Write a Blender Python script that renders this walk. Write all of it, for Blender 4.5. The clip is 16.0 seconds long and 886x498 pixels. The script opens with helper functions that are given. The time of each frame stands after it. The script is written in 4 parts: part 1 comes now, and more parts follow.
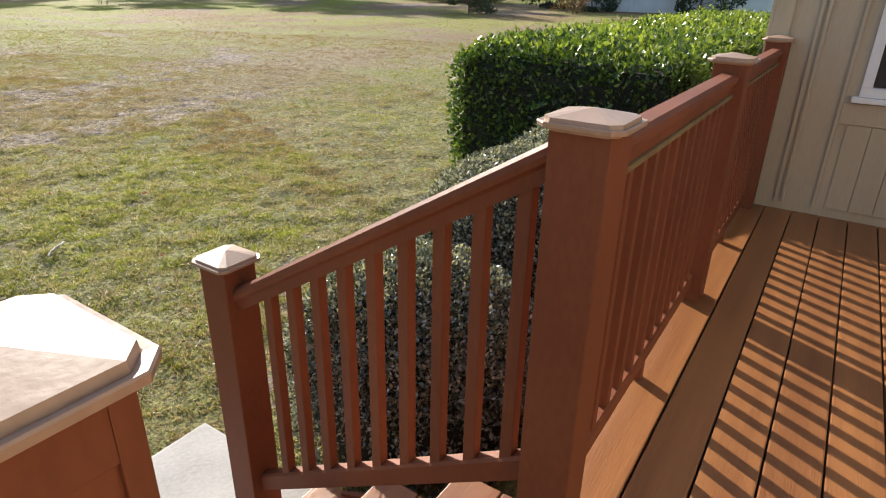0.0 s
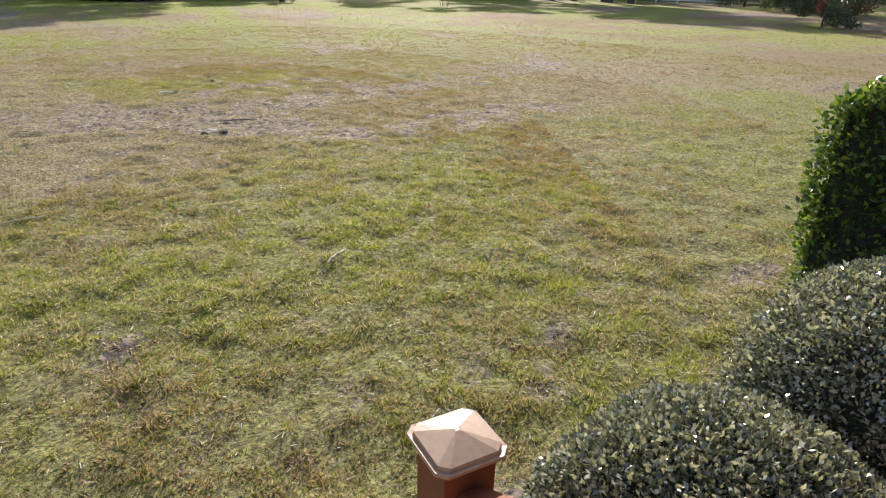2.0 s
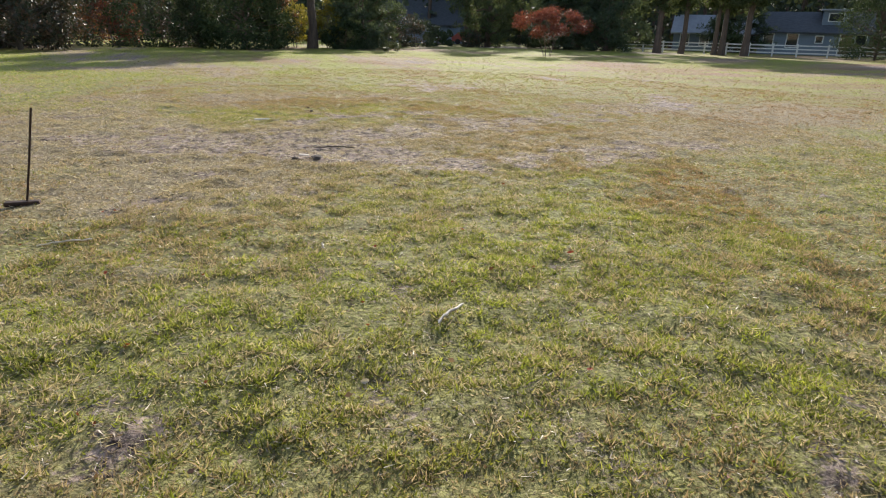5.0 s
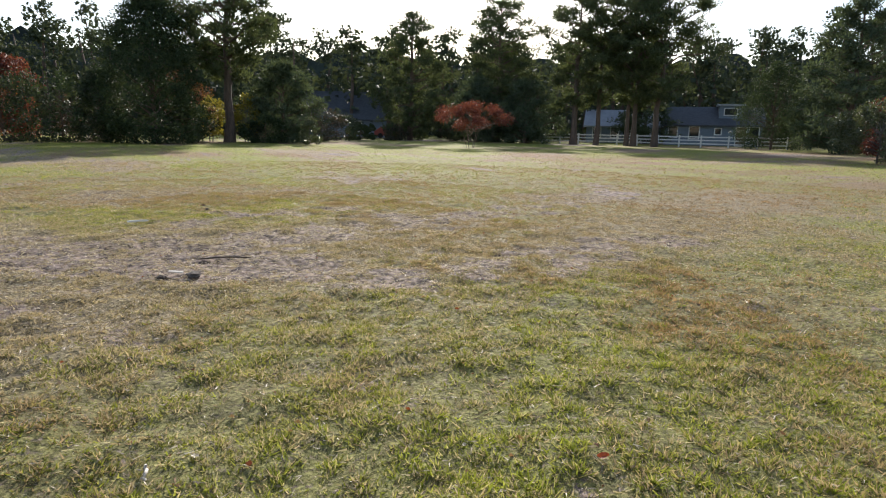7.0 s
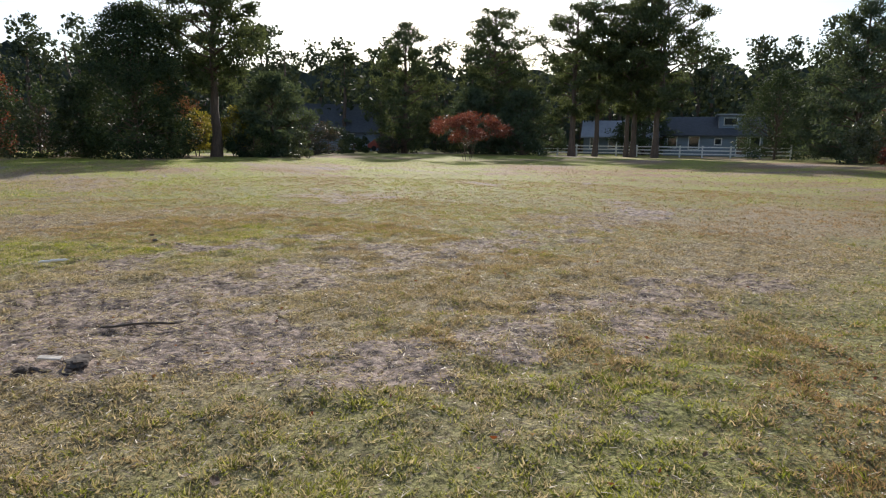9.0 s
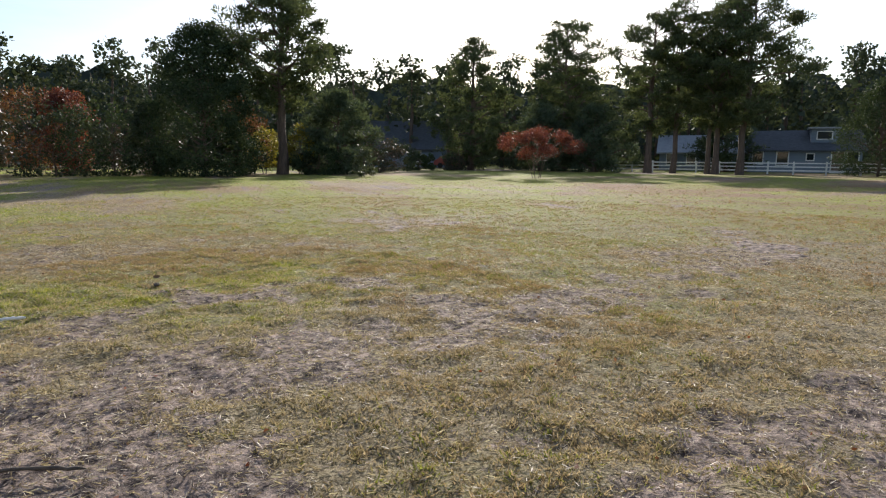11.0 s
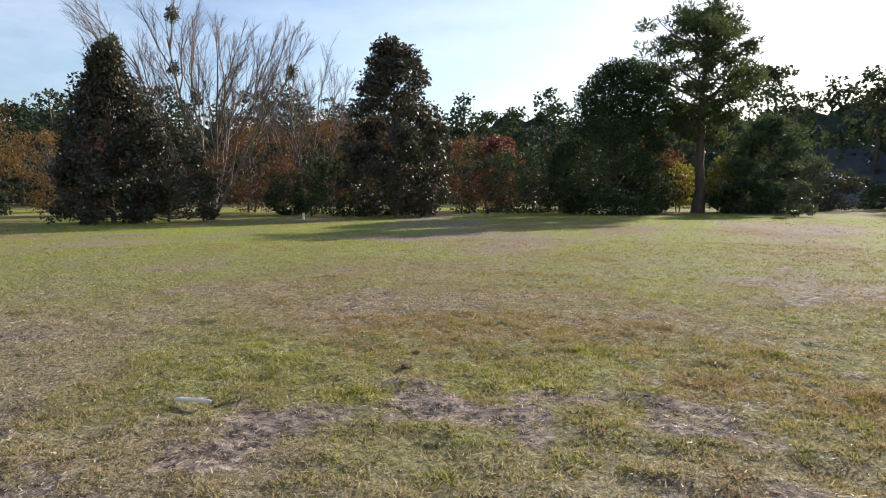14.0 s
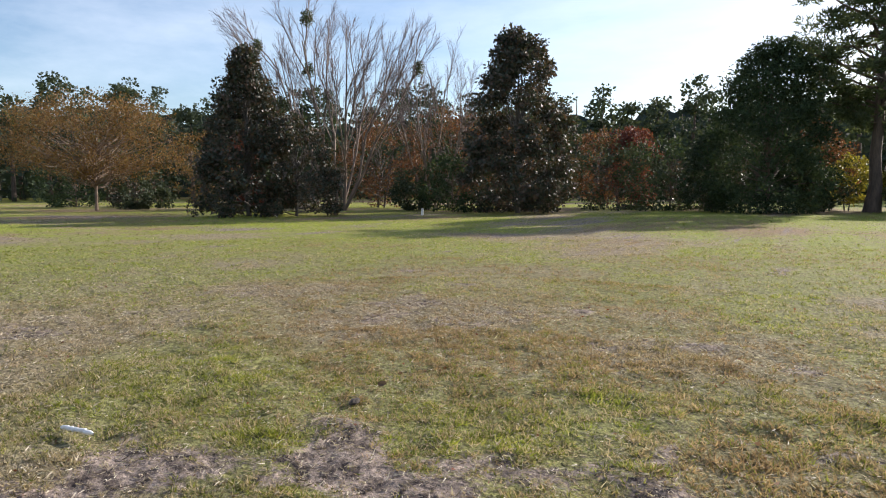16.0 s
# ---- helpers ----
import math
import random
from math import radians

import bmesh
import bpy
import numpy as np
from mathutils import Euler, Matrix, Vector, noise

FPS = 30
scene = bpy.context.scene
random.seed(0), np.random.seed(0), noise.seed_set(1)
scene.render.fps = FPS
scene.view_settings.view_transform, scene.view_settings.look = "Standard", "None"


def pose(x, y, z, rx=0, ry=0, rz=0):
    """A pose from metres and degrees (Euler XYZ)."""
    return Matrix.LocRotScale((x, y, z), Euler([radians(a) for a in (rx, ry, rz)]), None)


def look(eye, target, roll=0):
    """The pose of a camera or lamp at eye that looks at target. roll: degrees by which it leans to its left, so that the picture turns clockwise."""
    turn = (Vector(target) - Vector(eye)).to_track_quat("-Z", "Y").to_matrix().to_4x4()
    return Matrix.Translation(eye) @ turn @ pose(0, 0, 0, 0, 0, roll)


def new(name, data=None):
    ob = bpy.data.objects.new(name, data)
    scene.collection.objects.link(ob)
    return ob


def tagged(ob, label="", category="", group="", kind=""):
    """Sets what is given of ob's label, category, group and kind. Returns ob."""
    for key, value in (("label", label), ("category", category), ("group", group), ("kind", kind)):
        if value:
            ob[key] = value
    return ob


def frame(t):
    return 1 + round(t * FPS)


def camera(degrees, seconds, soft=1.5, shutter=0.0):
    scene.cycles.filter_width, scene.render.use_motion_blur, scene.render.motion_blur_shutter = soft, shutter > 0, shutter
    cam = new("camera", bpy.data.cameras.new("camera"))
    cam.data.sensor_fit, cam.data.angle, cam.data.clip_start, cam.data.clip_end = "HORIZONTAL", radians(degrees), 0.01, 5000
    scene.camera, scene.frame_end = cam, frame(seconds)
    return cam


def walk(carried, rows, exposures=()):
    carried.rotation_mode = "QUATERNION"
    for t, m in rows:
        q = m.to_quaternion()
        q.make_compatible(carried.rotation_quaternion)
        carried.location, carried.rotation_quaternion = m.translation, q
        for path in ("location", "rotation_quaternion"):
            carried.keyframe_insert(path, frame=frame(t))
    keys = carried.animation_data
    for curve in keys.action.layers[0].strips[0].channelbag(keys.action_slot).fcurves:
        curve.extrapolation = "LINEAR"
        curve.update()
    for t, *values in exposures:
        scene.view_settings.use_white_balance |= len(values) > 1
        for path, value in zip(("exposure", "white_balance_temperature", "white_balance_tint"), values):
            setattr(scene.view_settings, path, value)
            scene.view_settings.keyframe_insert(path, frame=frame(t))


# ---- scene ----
cam = camera(71.7, 16.0, 1.15)
PATH = [
    (0, (-1.034, -0.38, 1.958), (0.488, 0.634, 1.15), 1.2),
    (0.5, (-0.895, -0.262, 1.948), (0.506, 0.914, 1.139), 1.2),
    (1, (-0.726, -0.143, 1.968), (0.455, 1.251, 1.155), 1.0),
    (1.5, (-0.589, 0.053, 1.972), (0.41, 1.582, 1.157), 1.1),
    (2, (-0.487, 0.288, 1.998), (0.396, 1.887, 1.184), 1.5),
    (2.5, (-0.396, 0.517, 1.987), (0.287, 2.222, 1.196), 1.4),
    (3, (-0.391, 0.708, 1.859), (0.246, 2.451, 1.112), 1.4),
    (3.2, (-0.408, 0.787, 1.818), (0.227, 2.532, 1.076), 1.4),
    (5.3, (-0.142, 1.82, 1.368), (0.519, 3.602, 0.745), 1.4),
    (5.5, (-0.082, 1.974, 1.32), (0.594, 3.776, 0.778), 1.3),
    (6, (0.106, 2.465, 1.248), (0.896, 4.252, 0.821), 1.0),
    (6.5, (0.264, 2.938, 1.274), (1.085, 4.712, 0.849), 1.3),
    (7, (0.417, 3.393, 1.267), (1.309, 5.142, 0.884), 1.1),
    (7.5, (0.58, 3.876, 1.234), (1.496, 5.618, 0.874), 1.1),
    (8, (0.705, 4.235, 1.223), (1.624, 5.975, 0.869), 1.1),
    (8.2, (0.797, 4.392, 1.227), (1.711, 6.137, 0.877), 0.8),
    (10.3, (1.599, 6.234, 1.235), (2.503, 7.987, 0.899), 0.7),
    (10.5, (1.682, 6.395, 1.226), (2.574, 8.157, 0.914), 0.7),
    (11, (1.898, 6.754, 1.263), (2.616, 8.597, 0.969), 0.4),
    (11.5, (2.116, 7.081, 1.282), (2.489, 9.024, 0.989), 0.2),
    (12, (2.334, 7.505, 1.248), (2.576, 9.469, 0.954), 0.2),
    (12.5, (2.544, 7.91, 1.265), (2.607, 9.884, 0.952), 0.1),
    (13, (2.7, 8.298, 1.26), (2.578, 10.273, 0.969), -0.0),
    (13.5, (2.849, 8.696, 1.286), (2.507, 10.655, 1.073), -0.2),
    (14, (3.01, 9.076, 1.295), (2.43, 10.982, 1.116), -0.2),
    (14.5, (3.132, 9.479, 1.274), (2.444, 11.347, 1.086), -0.3),
    (15, (3.374, 9.775, 1.296), (2.507, 11.566, 1.093), -0.3),
    (15.5, (3.589, 10.075, 1.3), (2.634, 11.82, 1.096), -0.2),
    (16, (3.734, 10.399, 1.305), (2.735, 12.121, 1.113), -0.1),
]
walk(cam, [(t, look(eye, target, roll)) for t, eye, target, roll in PATH], exposures=((0.0, 0.86, 6500, 10), (1.5, 0.8, 6500, 10), (3.0, 0.71, 6500, 11), (5.5, 0.67, 6400, 12), (9.0, 0.37, 6350, 13), (13.0, 0.42, 6350, 13), (16.0, 0.62, 6300, 13)))

# ---- light ----
SUN_AZ, SUN_EL = radians(27.0), radians(24.0)
world = bpy.data.worlds.new("sky")
scene.world = world
world.use_nodes = True
wt = world.node_tree
wt.nodes.clear()
sky = wt.nodes.new("ShaderNodeTexSky")
sky.sky_type, sky.sun_disc = "NISHITA", False
sky.sun_elevation, sky.sun_rotation = SUN_EL, SUN_AZ
sky.air_density, sky.dust_density, sky.ozone_density = 1.0, 0.9, 1.6
coord = wt.nodes.new("ShaderNodeTexCoord")
stretch = wt.nodes.new("ShaderNodeMapping")
stretch.inputs["Scale"].default_value = (1.2, 2.2, 6.0)
wisp = wt.nodes.new("ShaderNodeTexNoise")
wisp.inputs["Scale"].default_value, wisp.inputs["Detail"].default_value, wisp.inputs["Roughness"].default_value = 1.6, 7, 0.6
cover = wt.nodes.new("ShaderNodeMapRange")
cover.inputs["From Min"].default_value, cover.inputs["From Max"].default_value = 0.42, 0.78
cover.inputs["To Max"].default_value = 0.26
veil = wt.nodes.new("ShaderNodeMix")
veil.data_type = "RGBA"
veil.inputs[7].default_value = (9.5, 9.7, 10.0, 1)
back = wt.nodes.new("ShaderNodeBackground")
back.inputs["Strength"].default_value = 0.12
wout = wt.nodes.new("ShaderNodeOutputWorld")
wt.links.new(coord.outputs["Generated"], stretch.inputs["Vector"])
wt.links.new(stretch.outputs["Vector"], wisp.inputs["Vector"])
wt.links.new(wisp.outputs["Fac"], cover.inputs["Value"])
wt.links.new(cover.outputs["Result"], veil.inputs["Factor"])
wt.links.new(sky.outputs["Color"], veil.inputs[6])
wt.links.new(veil.outputs[2], back.inputs["Color"])
wt.links.new(back.outputs["Background"], wout.inputs["Surface"])

lamp = bpy.data.lights.new("sun", "SUN")
lamp.energy, lamp.angle, lamp.color = 5.0, radians(0.55), (1.0, 0.93, 0.82)
sun = new("sun", lamp)
to_sun = Vector((math.sin(SUN_AZ) * math.cos(SUN_EL), math.cos(SUN_AZ) * math.cos(SUN_EL), math.sin(SUN_EL)))
sun.matrix_world = look(to_sun * 60, (0, 0, 0))


# ---- materials ----
def solid(name, c1, c2, scale=6.0, rough=(0.5, 0.7), bump=0.15, metal=0.0, fine=60.0, stretched=(1, 1, 1), per_piece=0.0, spec=0.5):
    """A mottled, slightly rough surface between two colours, with grain at two scales."""
    m = bpy.data.materials.new(name)
    m.use_nodes = True
    t = m.node_tree
    b = t.nodes["Principled BSDF"]
    tc, mp = t.nodes.new("ShaderNodeTexCoord"), t.nodes.new("ShaderNodeMapping")
    mp.inputs["Scale"].default_value = stretched
    t.links.new(tc.outputs["Object"], mp.inputs["Vector"])
    big, small = t.nodes.new("ShaderNodeTexNoise"), t.nodes.new("ShaderNodeTexNoise")
    big.inputs["Scale"].default_value, big.inputs["Detail"].default_value = scale, 6
    small.inputs["Scale"].default_value, small.inputs["Detail"].default_value = fine, 4
    for n in (big, small):
        t.links.new(mp.outputs["Vector"], n.inputs["Vector"])
    add = t.nodes.new("ShaderNodeMath")
    add.operation = "MULTIPLY_ADD"
    add.inputs[1].default_value = 0.45
    t.links.new(small.outputs["Fac"], add.inputs[0])
    t.links.new(big.outputs["Fac"], add.inputs[2])
    src = add.outputs[0]
    if per_piece:
        oi, ma = t.nodes.new("ShaderNodeObjectInfo"), t.nodes.new("ShaderNodeMath")
        ma.operation = "MULTIPLY_ADD"
        ma.inputs[1].default_value = per_piece
        t.links.new(oi.outputs["Random"], ma.inputs[0])
        t.links.new(src, ma.inputs[2])
        src = ma.outputs[0]
    ramp = t.nodes.new("ShaderNodeMapRange")
    ramp.inputs["From Min"].default_value, ramp.inputs["From Max"].default_value = 0.45, 1.0 + per_piece
    t.links.new(src, ramp.inputs["Value"])
    mix = t.nodes.new("ShaderNodeMix")
    mix.data_type = "RGBA"
    mix.inputs[6].default_value, mix.inputs[7].default_value = (*c1, 1), (*c2, 1)
    t.links.new(ramp.outputs["Result"], mix.inputs["Factor"])
    t.links.new(mix.outputs[2], b.inputs["Base Color"])
    rr = t.nodes.new("ShaderNodeMapRange")
    rr.inputs["To Min"].default_value, rr.inputs["To Max"].default_value = rough
    t.links.new(small.outputs["Fac"], rr.inputs["Value"])
    t.links.new(rr.outputs["Result"], b.inputs["Roughness"])
    b.inputs["Metallic"].default_value = metal
    b.inputs["Specular IOR Level"].default_value = spec
    bp = t.nodes.new("ShaderNodeBump")
    bp.inputs["Strength"].default_value, bp.inputs["Distance"].default_value = bump, 0.01
    t.links.new(src, bp.inputs["Height"])
    t.links.new(bp.outputs["Normal"], b.inputs["Normal"])
    return m


def leafy(name, colours, rough=0.45, glow=0.35, spec=0.5):
    """Leaves, needles or blades, each in a colour of its own, that let light through."""
    m = bpy.data.materials.new(name)
    m.use_nodes = True
    t = m.node_tree
    b = t.nodes["Principled BSDF"]
    out = t.nodes["Material Output"]
    g = t.nodes.new("ShaderNodeNewGeometry")
    ramp = t.nodes.new("ShaderNodeValToRGB")
    els = ramp.color_ramp.elements
    while len(els) < len(colours):
        els.new(0.5)
    for i, c in enumerate(colours):
        els[i].position = i / (len(colours) - 1)
    for i, c in enumerate(colours):
        els[i].color = (*c, 1)
    t.links.new(g.outputs["Random Per Island"], ramp.inputs["Fac"])
    t.links.new(ramp.outputs["Color"], b.inputs["Base Color"])
    b.inputs["Roughness"].default_value = rough
    b.inputs["Specular IOR Level"].default_value = spec
    tr, mx = t.nodes.new("ShaderNodeBsdfTranslucent"), t.nodes.new("ShaderNodeMixShader")
    mx.inputs["Fac"].default_value = glow
    warm = t.nodes.new("ShaderNodeMix")
    warm.data_type, warm.blend_type = "RGBA", "MULTIPLY"
    warm.inputs["Factor"].default_value = 1.0
    warm.inputs[7].default_value = (1.3, 1.25, 0.7, 1)
    t.links.new(ramp.outputs["Color"], warm.inputs[6])
    t.links.new(warm.outputs[2], tr.inputs["Color"])
    t.links.new(b.outputs["BSDF"], mx.inputs[1])
    t.links.new(tr.outputs["BSDF"], mx.inputs[2])
    t.links.new(mx.outputs["Shader"], out.inputs["Surface"])
    return m


def turf(name, blade):
    """Lawn: the attributes dry, bare and lush say what grows where; grain varies it further and paints shaded gaps."""
    m = bpy.data.materials.new(name)
    m.use_nodes = True
    t = m.node_tree
    b = t.nodes["Principled BSDF"]
    out = t.nodes["Material Output"]

    def attr(n):
        a = t.nodes.new("ShaderNodeAttribute")
        a.attribute_name = n
        return a.outputs["Fac"]

    def blend(a, c, f):
        x = t.nodes.new("ShaderNodeMix")
        x.data_type = "RGBA"
        for sock, v in ((x.inputs[6], a), (x.inputs[7], c)):
            if isinstance(v, tuple):
                sock.default_value = (*v, 1)
            else:
                t.links.new(v, sock)
        t.links.new(f, x.inputs["Factor"])
        return x.outputs[2]

    def spread(f, lo, hi, to=1.0, base=0.0):
        r = t.nodes.new("ShaderNodeMapRange")
        r.inputs["From Min"].default_value, r.inputs["From Max"].default_value = lo, hi
        r.inputs["To Max"].default_value = to
        r.inputs["To Min"].default_value = base
        t.links.new(f, r.inputs["Value"])
        return r.outputs["Result"]

    def math2(op, a, c):
        x = t.nodes.new("ShaderNodeMath")
        x.operation = op
        for sock, v in ((x.inputs[0], a), (x.inputs[1], c)):
            if isinstance(v, (int, float)):
                sock.default_value = v
            else:
                t.links.new(v, sock)
        return x.outputs[0]

    tc = t.nodes.new("ShaderNodeTexCoord")

    def grain(scale, detail=5):
        n = t.nodes.new("ShaderNodeTexNoise")
        n.inputs["Scale"].default_value, n.inputs["Detail"].default_value, n.inputs["Roughness"].default_value = scale, detail, 0.65
        t.links.new(tc.outputs["Object"], n.inputs["Vector"])
        return n.outputs["Fac"]

    if blade:
        g = t.nodes.new("ShaderNodeNewGeometry")
        own = g.outputs["Random Per Island"]
    else:
        own = grain(38.0, 8)
    green = blend((0.055, 0.072, 0.006), (0.48, 0.49, 0.055), own)
    green = blend(green, blend((0.10, 0.14, 0.008), (0.48, 0.53, 0.05), own), attr("lush"))
    straw = blend((0.11, 0.078, 0.04), (0.60, 0.475, 0.29), own)
    mauve = blend((0.085, 0.046, 0.026), (0.46, 0.27, 0.14), own)
    straw = blend(straw, mauve, attr("rust"))
    lean = math2("ADD", attr("dry"), spread(own, 0.0, 1.0, 0.36, -0.36))
    lean = math2("ADD", lean, spread(grain(3.2, 4), 0.3, 0.7, 0.4, -0.17))
    lean = math2("ADD", lean, spread(attr("rust"), 0.0, 1.0, 0.3))
    col = blend(green, straw, spread(lean, 0.16, 0.46))
    if not blade:
        under = blend((0.11, 0.088, 0.046), (0.48, 0.40, 0.245), spread(grain(60.0, 8), 0.36, 0.66))
        mossy = blend((0.06, 0.058, 0.02), (0.45, 0.43, 0.17), spread(grain(48.0, 8), 0.36, 0.64))
        under = blend(mossy, under, spread(attr("dry"), 0.12, 0.5))
        col = blend(under, col, attr("open"))
        # Near-black blotches at two scales paint the shade between grass tufts
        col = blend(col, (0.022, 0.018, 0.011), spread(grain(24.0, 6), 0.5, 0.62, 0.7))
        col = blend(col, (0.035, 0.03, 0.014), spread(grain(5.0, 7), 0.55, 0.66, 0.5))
        soil = blend((0.06, 0.046, 0.042), (0.46, 0.36, 0.295), spread(grain(11.0, 9), 0.4, 0.64))
        thin = math2("ADD", attr("bare"), spread(grain(26.0, 6), 0.3, 0.75, 0.7, -0.45))
        col = blend(col, soil, spread(thin, 0.2, 0.62))
        bp = t.nodes.new("ShaderNodeBump")
        bp.inputs["Strength"].default_value, bp.inputs["Distance"].default_value = 0.9, 0.035
        t.links.new(math2("ADD", grain(30.0, 8), grain(10.0, 4)), bp.inputs["Height"])
        t.links.new(bp.outputs["Normal"], b.inputs["Normal"])
    t.links.new(col, b.inputs["Base Color"])
    b.inputs["Roughness"].default_value = 0.5 if blade else 0.9
    b.inputs["Specular IOR Level"].default_value = 0.4 if blade else 0.15
    if blade:
        tr, mx = t.nodes.new("ShaderNodeBsdfTranslucent"), t.nodes.new("ShaderNodeMixShader")
        mx.inputs["Fac"].default_value = 0.5
        t.links.new(blend(col, (0.75, 0.72, 0.16), spread(attr("lush"), 0.0, 1.0, 0.12, 0.1)), tr.inputs["Color"])
        t.links.new(b.outputs["BSDF"], mx.inputs[1])
        t.links.new(tr.outputs["BSDF"], mx.inputs[2])
        t.links.new(mx.outputs["Shader"], out.inputs["Surface"])
    return m


RAIL = solid("red_brown_composite", (0.135, 0.039, 0.017), (0.26, 0.082, 0.034), 3.0, (0.5, 0.68), 0.12, fine=90, stretched=(1, 1, 0.35), per_piece=0.14, spec=0.3)
CAP = solid("weathered_cap", (0.31, 0.19, 0.125), (0.45, 0.30, 0.21), 9.0, (0.34, 0.5), 0.1, fine=70)
DECK = solid("orange_brown_decking", (0.175, 0.062, 0.021), (0.39, 0.165, 0.055), 2.2, (0.32, 0.5), 0.3, fine=45, stretched=(0.25, 6, 6), per_piece=0.25)
ALGAE = solid("algae_stained_composite", (0.13, 0.075, 0.03), (0.24, 0.19, 0.085), 14, (0.75, 0.9), 0.3, fine=50)
# Shade between the deck boards as a colour; also the black of the car wheels
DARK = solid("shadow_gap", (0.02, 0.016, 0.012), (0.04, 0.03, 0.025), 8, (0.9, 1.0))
SIDING = solid("cream_siding", (0.42, 0.35, 0.24), (0.52, 0.45, 0.325), 2.5, (0.55, 0.7), 0.1, fine=40, stretched=(2, 2, 0.4))
TRIM = solid("white_paint", (0.74, 0.73, 0.70), (0.82, 0.81, 0.79), 5, (0.4, 0.55), 0.05)
CONCRETE = solid("pale_concrete", (0.33, 0.31, 0.28), (0.52, 0.49, 0.45), 3.5, (0.8, 0.95), 0.5, fine=55)
ROOF = solid("grey_shingle", (0.06, 0.066, 0.075), (0.11, 0.118, 0.13), 3, (0.85, 0.95), 0.5, fine=20, stretched=(1, 1, 4), spec=0.2)
ROOFPALE = solid("pale_metal_roof", (0.26, 0.285, 0.31), (0.36, 0.385, 0.41), 2, (0.5, 0.65), 0.1)
BLUEGREY = solid("blue_grey_clapboard", (0.15, 0.19, 0.24), (0.21, 0.255, 0.31), 1.5, (0.6, 0.75), 0.3, fine=8, stretched=(0.3, 0.3, 9))
METALWHITE = solid("white_ribbed_metal", (0.62, 0.65, 0.68), (0.76, 0.78, 0.8), 1.2, (0.4, 0.5), 0.1)
BARK = solid("pine_bark", (0.06, 0.042, 0.032), (0.17, 0.115, 0.085), 7, (0.85, 0.95), 1.0, fine=24, stretched=(1, 1, 0.25))
BARKGREY = solid("grey_bark", (0.06, 0.048, 0.04), (0.15, 0.125, 0.105), 6, (0.8, 0.95), 0.6, fine=30, stretched=(1, 1, 0.3))
BARKTWIG = solid("purple_grey_twigs", (0.085, 0.062, 0.062), (0.16, 0.125, 0.12), 6, (0.8, 0.95), 0.3)
BARKRED = solid("smooth_tan_bark", (0.12, 0.08, 0.058), (0.25, 0.18, 0.13), 4, (0.6, 0.8), 0.4, fine=20, stretched=(1, 1, 0.3))
WOODMASS = solid("far_wood_mass", (0.03, 0.038, 0.03), (0.07, 0.082, 0.062), 0.35, (0.95, 1.0), 1.0, fine=1.6, spec=0.05)
# Near-black for solid foliage cores: the shade deep inside, put into colour
CORE = solid("shaded_inside", (0.012, 0.014, 0.008), (0.03, 0.03, 0.018), 12, (0.9, 1.0), 0.6)
STRAWSTICK = solid("bleached_stick", (0.42, 0.37, 0.30), (0.66, 0.61, 0.53), 20, (0.7, 0.85), 0.4)
DARKSTICK = solid("damp_branch", (0.05, 0.04, 0.03), (0.12, 0.095, 0.07), 18, (0.75, 0.9), 0.5)
IRON = solid("rusty_iron", (0.03, 0.022, 0.018), (0.085, 0.05, 0.035), 30, (0.6, 0.8), 0.4, metal=0.6)
REDVAN = solid("faded_red_paint", (0.30, 0.05, 0.035), (0.38, 0.08, 0.05), 2, (0.35, 0.5), 0.05)
GLASS = bpy.data.materials.new("window_glass")
GLASS.use_nodes = True
gb = GLASS.node_tree.nodes["Principled BSDF"]
gb.inputs["Base Color"].default_value, gb.inputs["Roughness"].default_value = (0.02, 0.025, 0.03, 1), 0.04

HEDGELEAF = leafy("hedge_leaf", [(0.022, 0.044, 0.012), (0.05, 0.10, 0.02), (0.10, 0.17, 0.03), (0.22, 0.29, 0.05)], 0.3, 0.36, 0.6)
# The palest of these leaf colours stand in for sun glints on glossy leaves
BOXLEAF = leafy("small_shrub_leaf", [(0.045, 0.053, 0.037), (0.12, 0.132, 0.097), (0.27, 0.275, 0.215), (0.55, 0.54, 0.475)], 0.2, 0.26, 1.0)
NEEDLE = leafy("pine_needles", [(0.06, 0.078, 0.046), (0.09, 0.112, 0.06), (0.12, 0.142, 0.078)], 0.7, 0.4, 0.12)
NEEDLEBLUE = leafy("grey_green_needles", [(0.055, 0.078, 0.055), (0.08, 0.105, 0.07), (0.11, 0.14, 0.085)], 0.7, 0.32, 0.12)
CEDAR = leafy("dark_cedar_foliage", [(0.03, 0.047, 0.027), (0.048, 0.07, 0.035), (0.07, 0.093, 0.047)], 0.7, 0.27, 0.12)
MAGNOLIA = leafy("magnolia_leaf", [(0.028, 0.038, 0.024), (0.042, 0.052, 0.032), (0.075, 0.06, 0.042), (0.14, 0.085, 0.06)], 0.5, 0.2, 0.45)
RUSSET = leafy("russet_leaf", [(0.075, 0.036, 0.024), (0.14, 0.055, 0.03), (0.19, 0.085, 0.038), (0.11, 0.075, 0.045)], 0.6, 0.42)
CRIMSON = leafy("crimson_leaf", [(0.09, 0.024, 0.02), (0.155, 0.042, 0.032), (0.185, 0.07, 0.05)], 0.55, 0.42)
ORANGE = leafy("orange_brown_leaf", [(0.10, 0.062, 0.03), (0.18, 0.095, 0.036), (0.24, 0.13, 0.045), (0.15, 0.12, 0.05)], 0.6, 0.42)
YELLOW = leafy("yellow_leaf", [(0.17, 0.16, 0.035), (0.30, 0.25, 0.045), (0.12, 0.13, 0.035)], 0.5, 0.48)
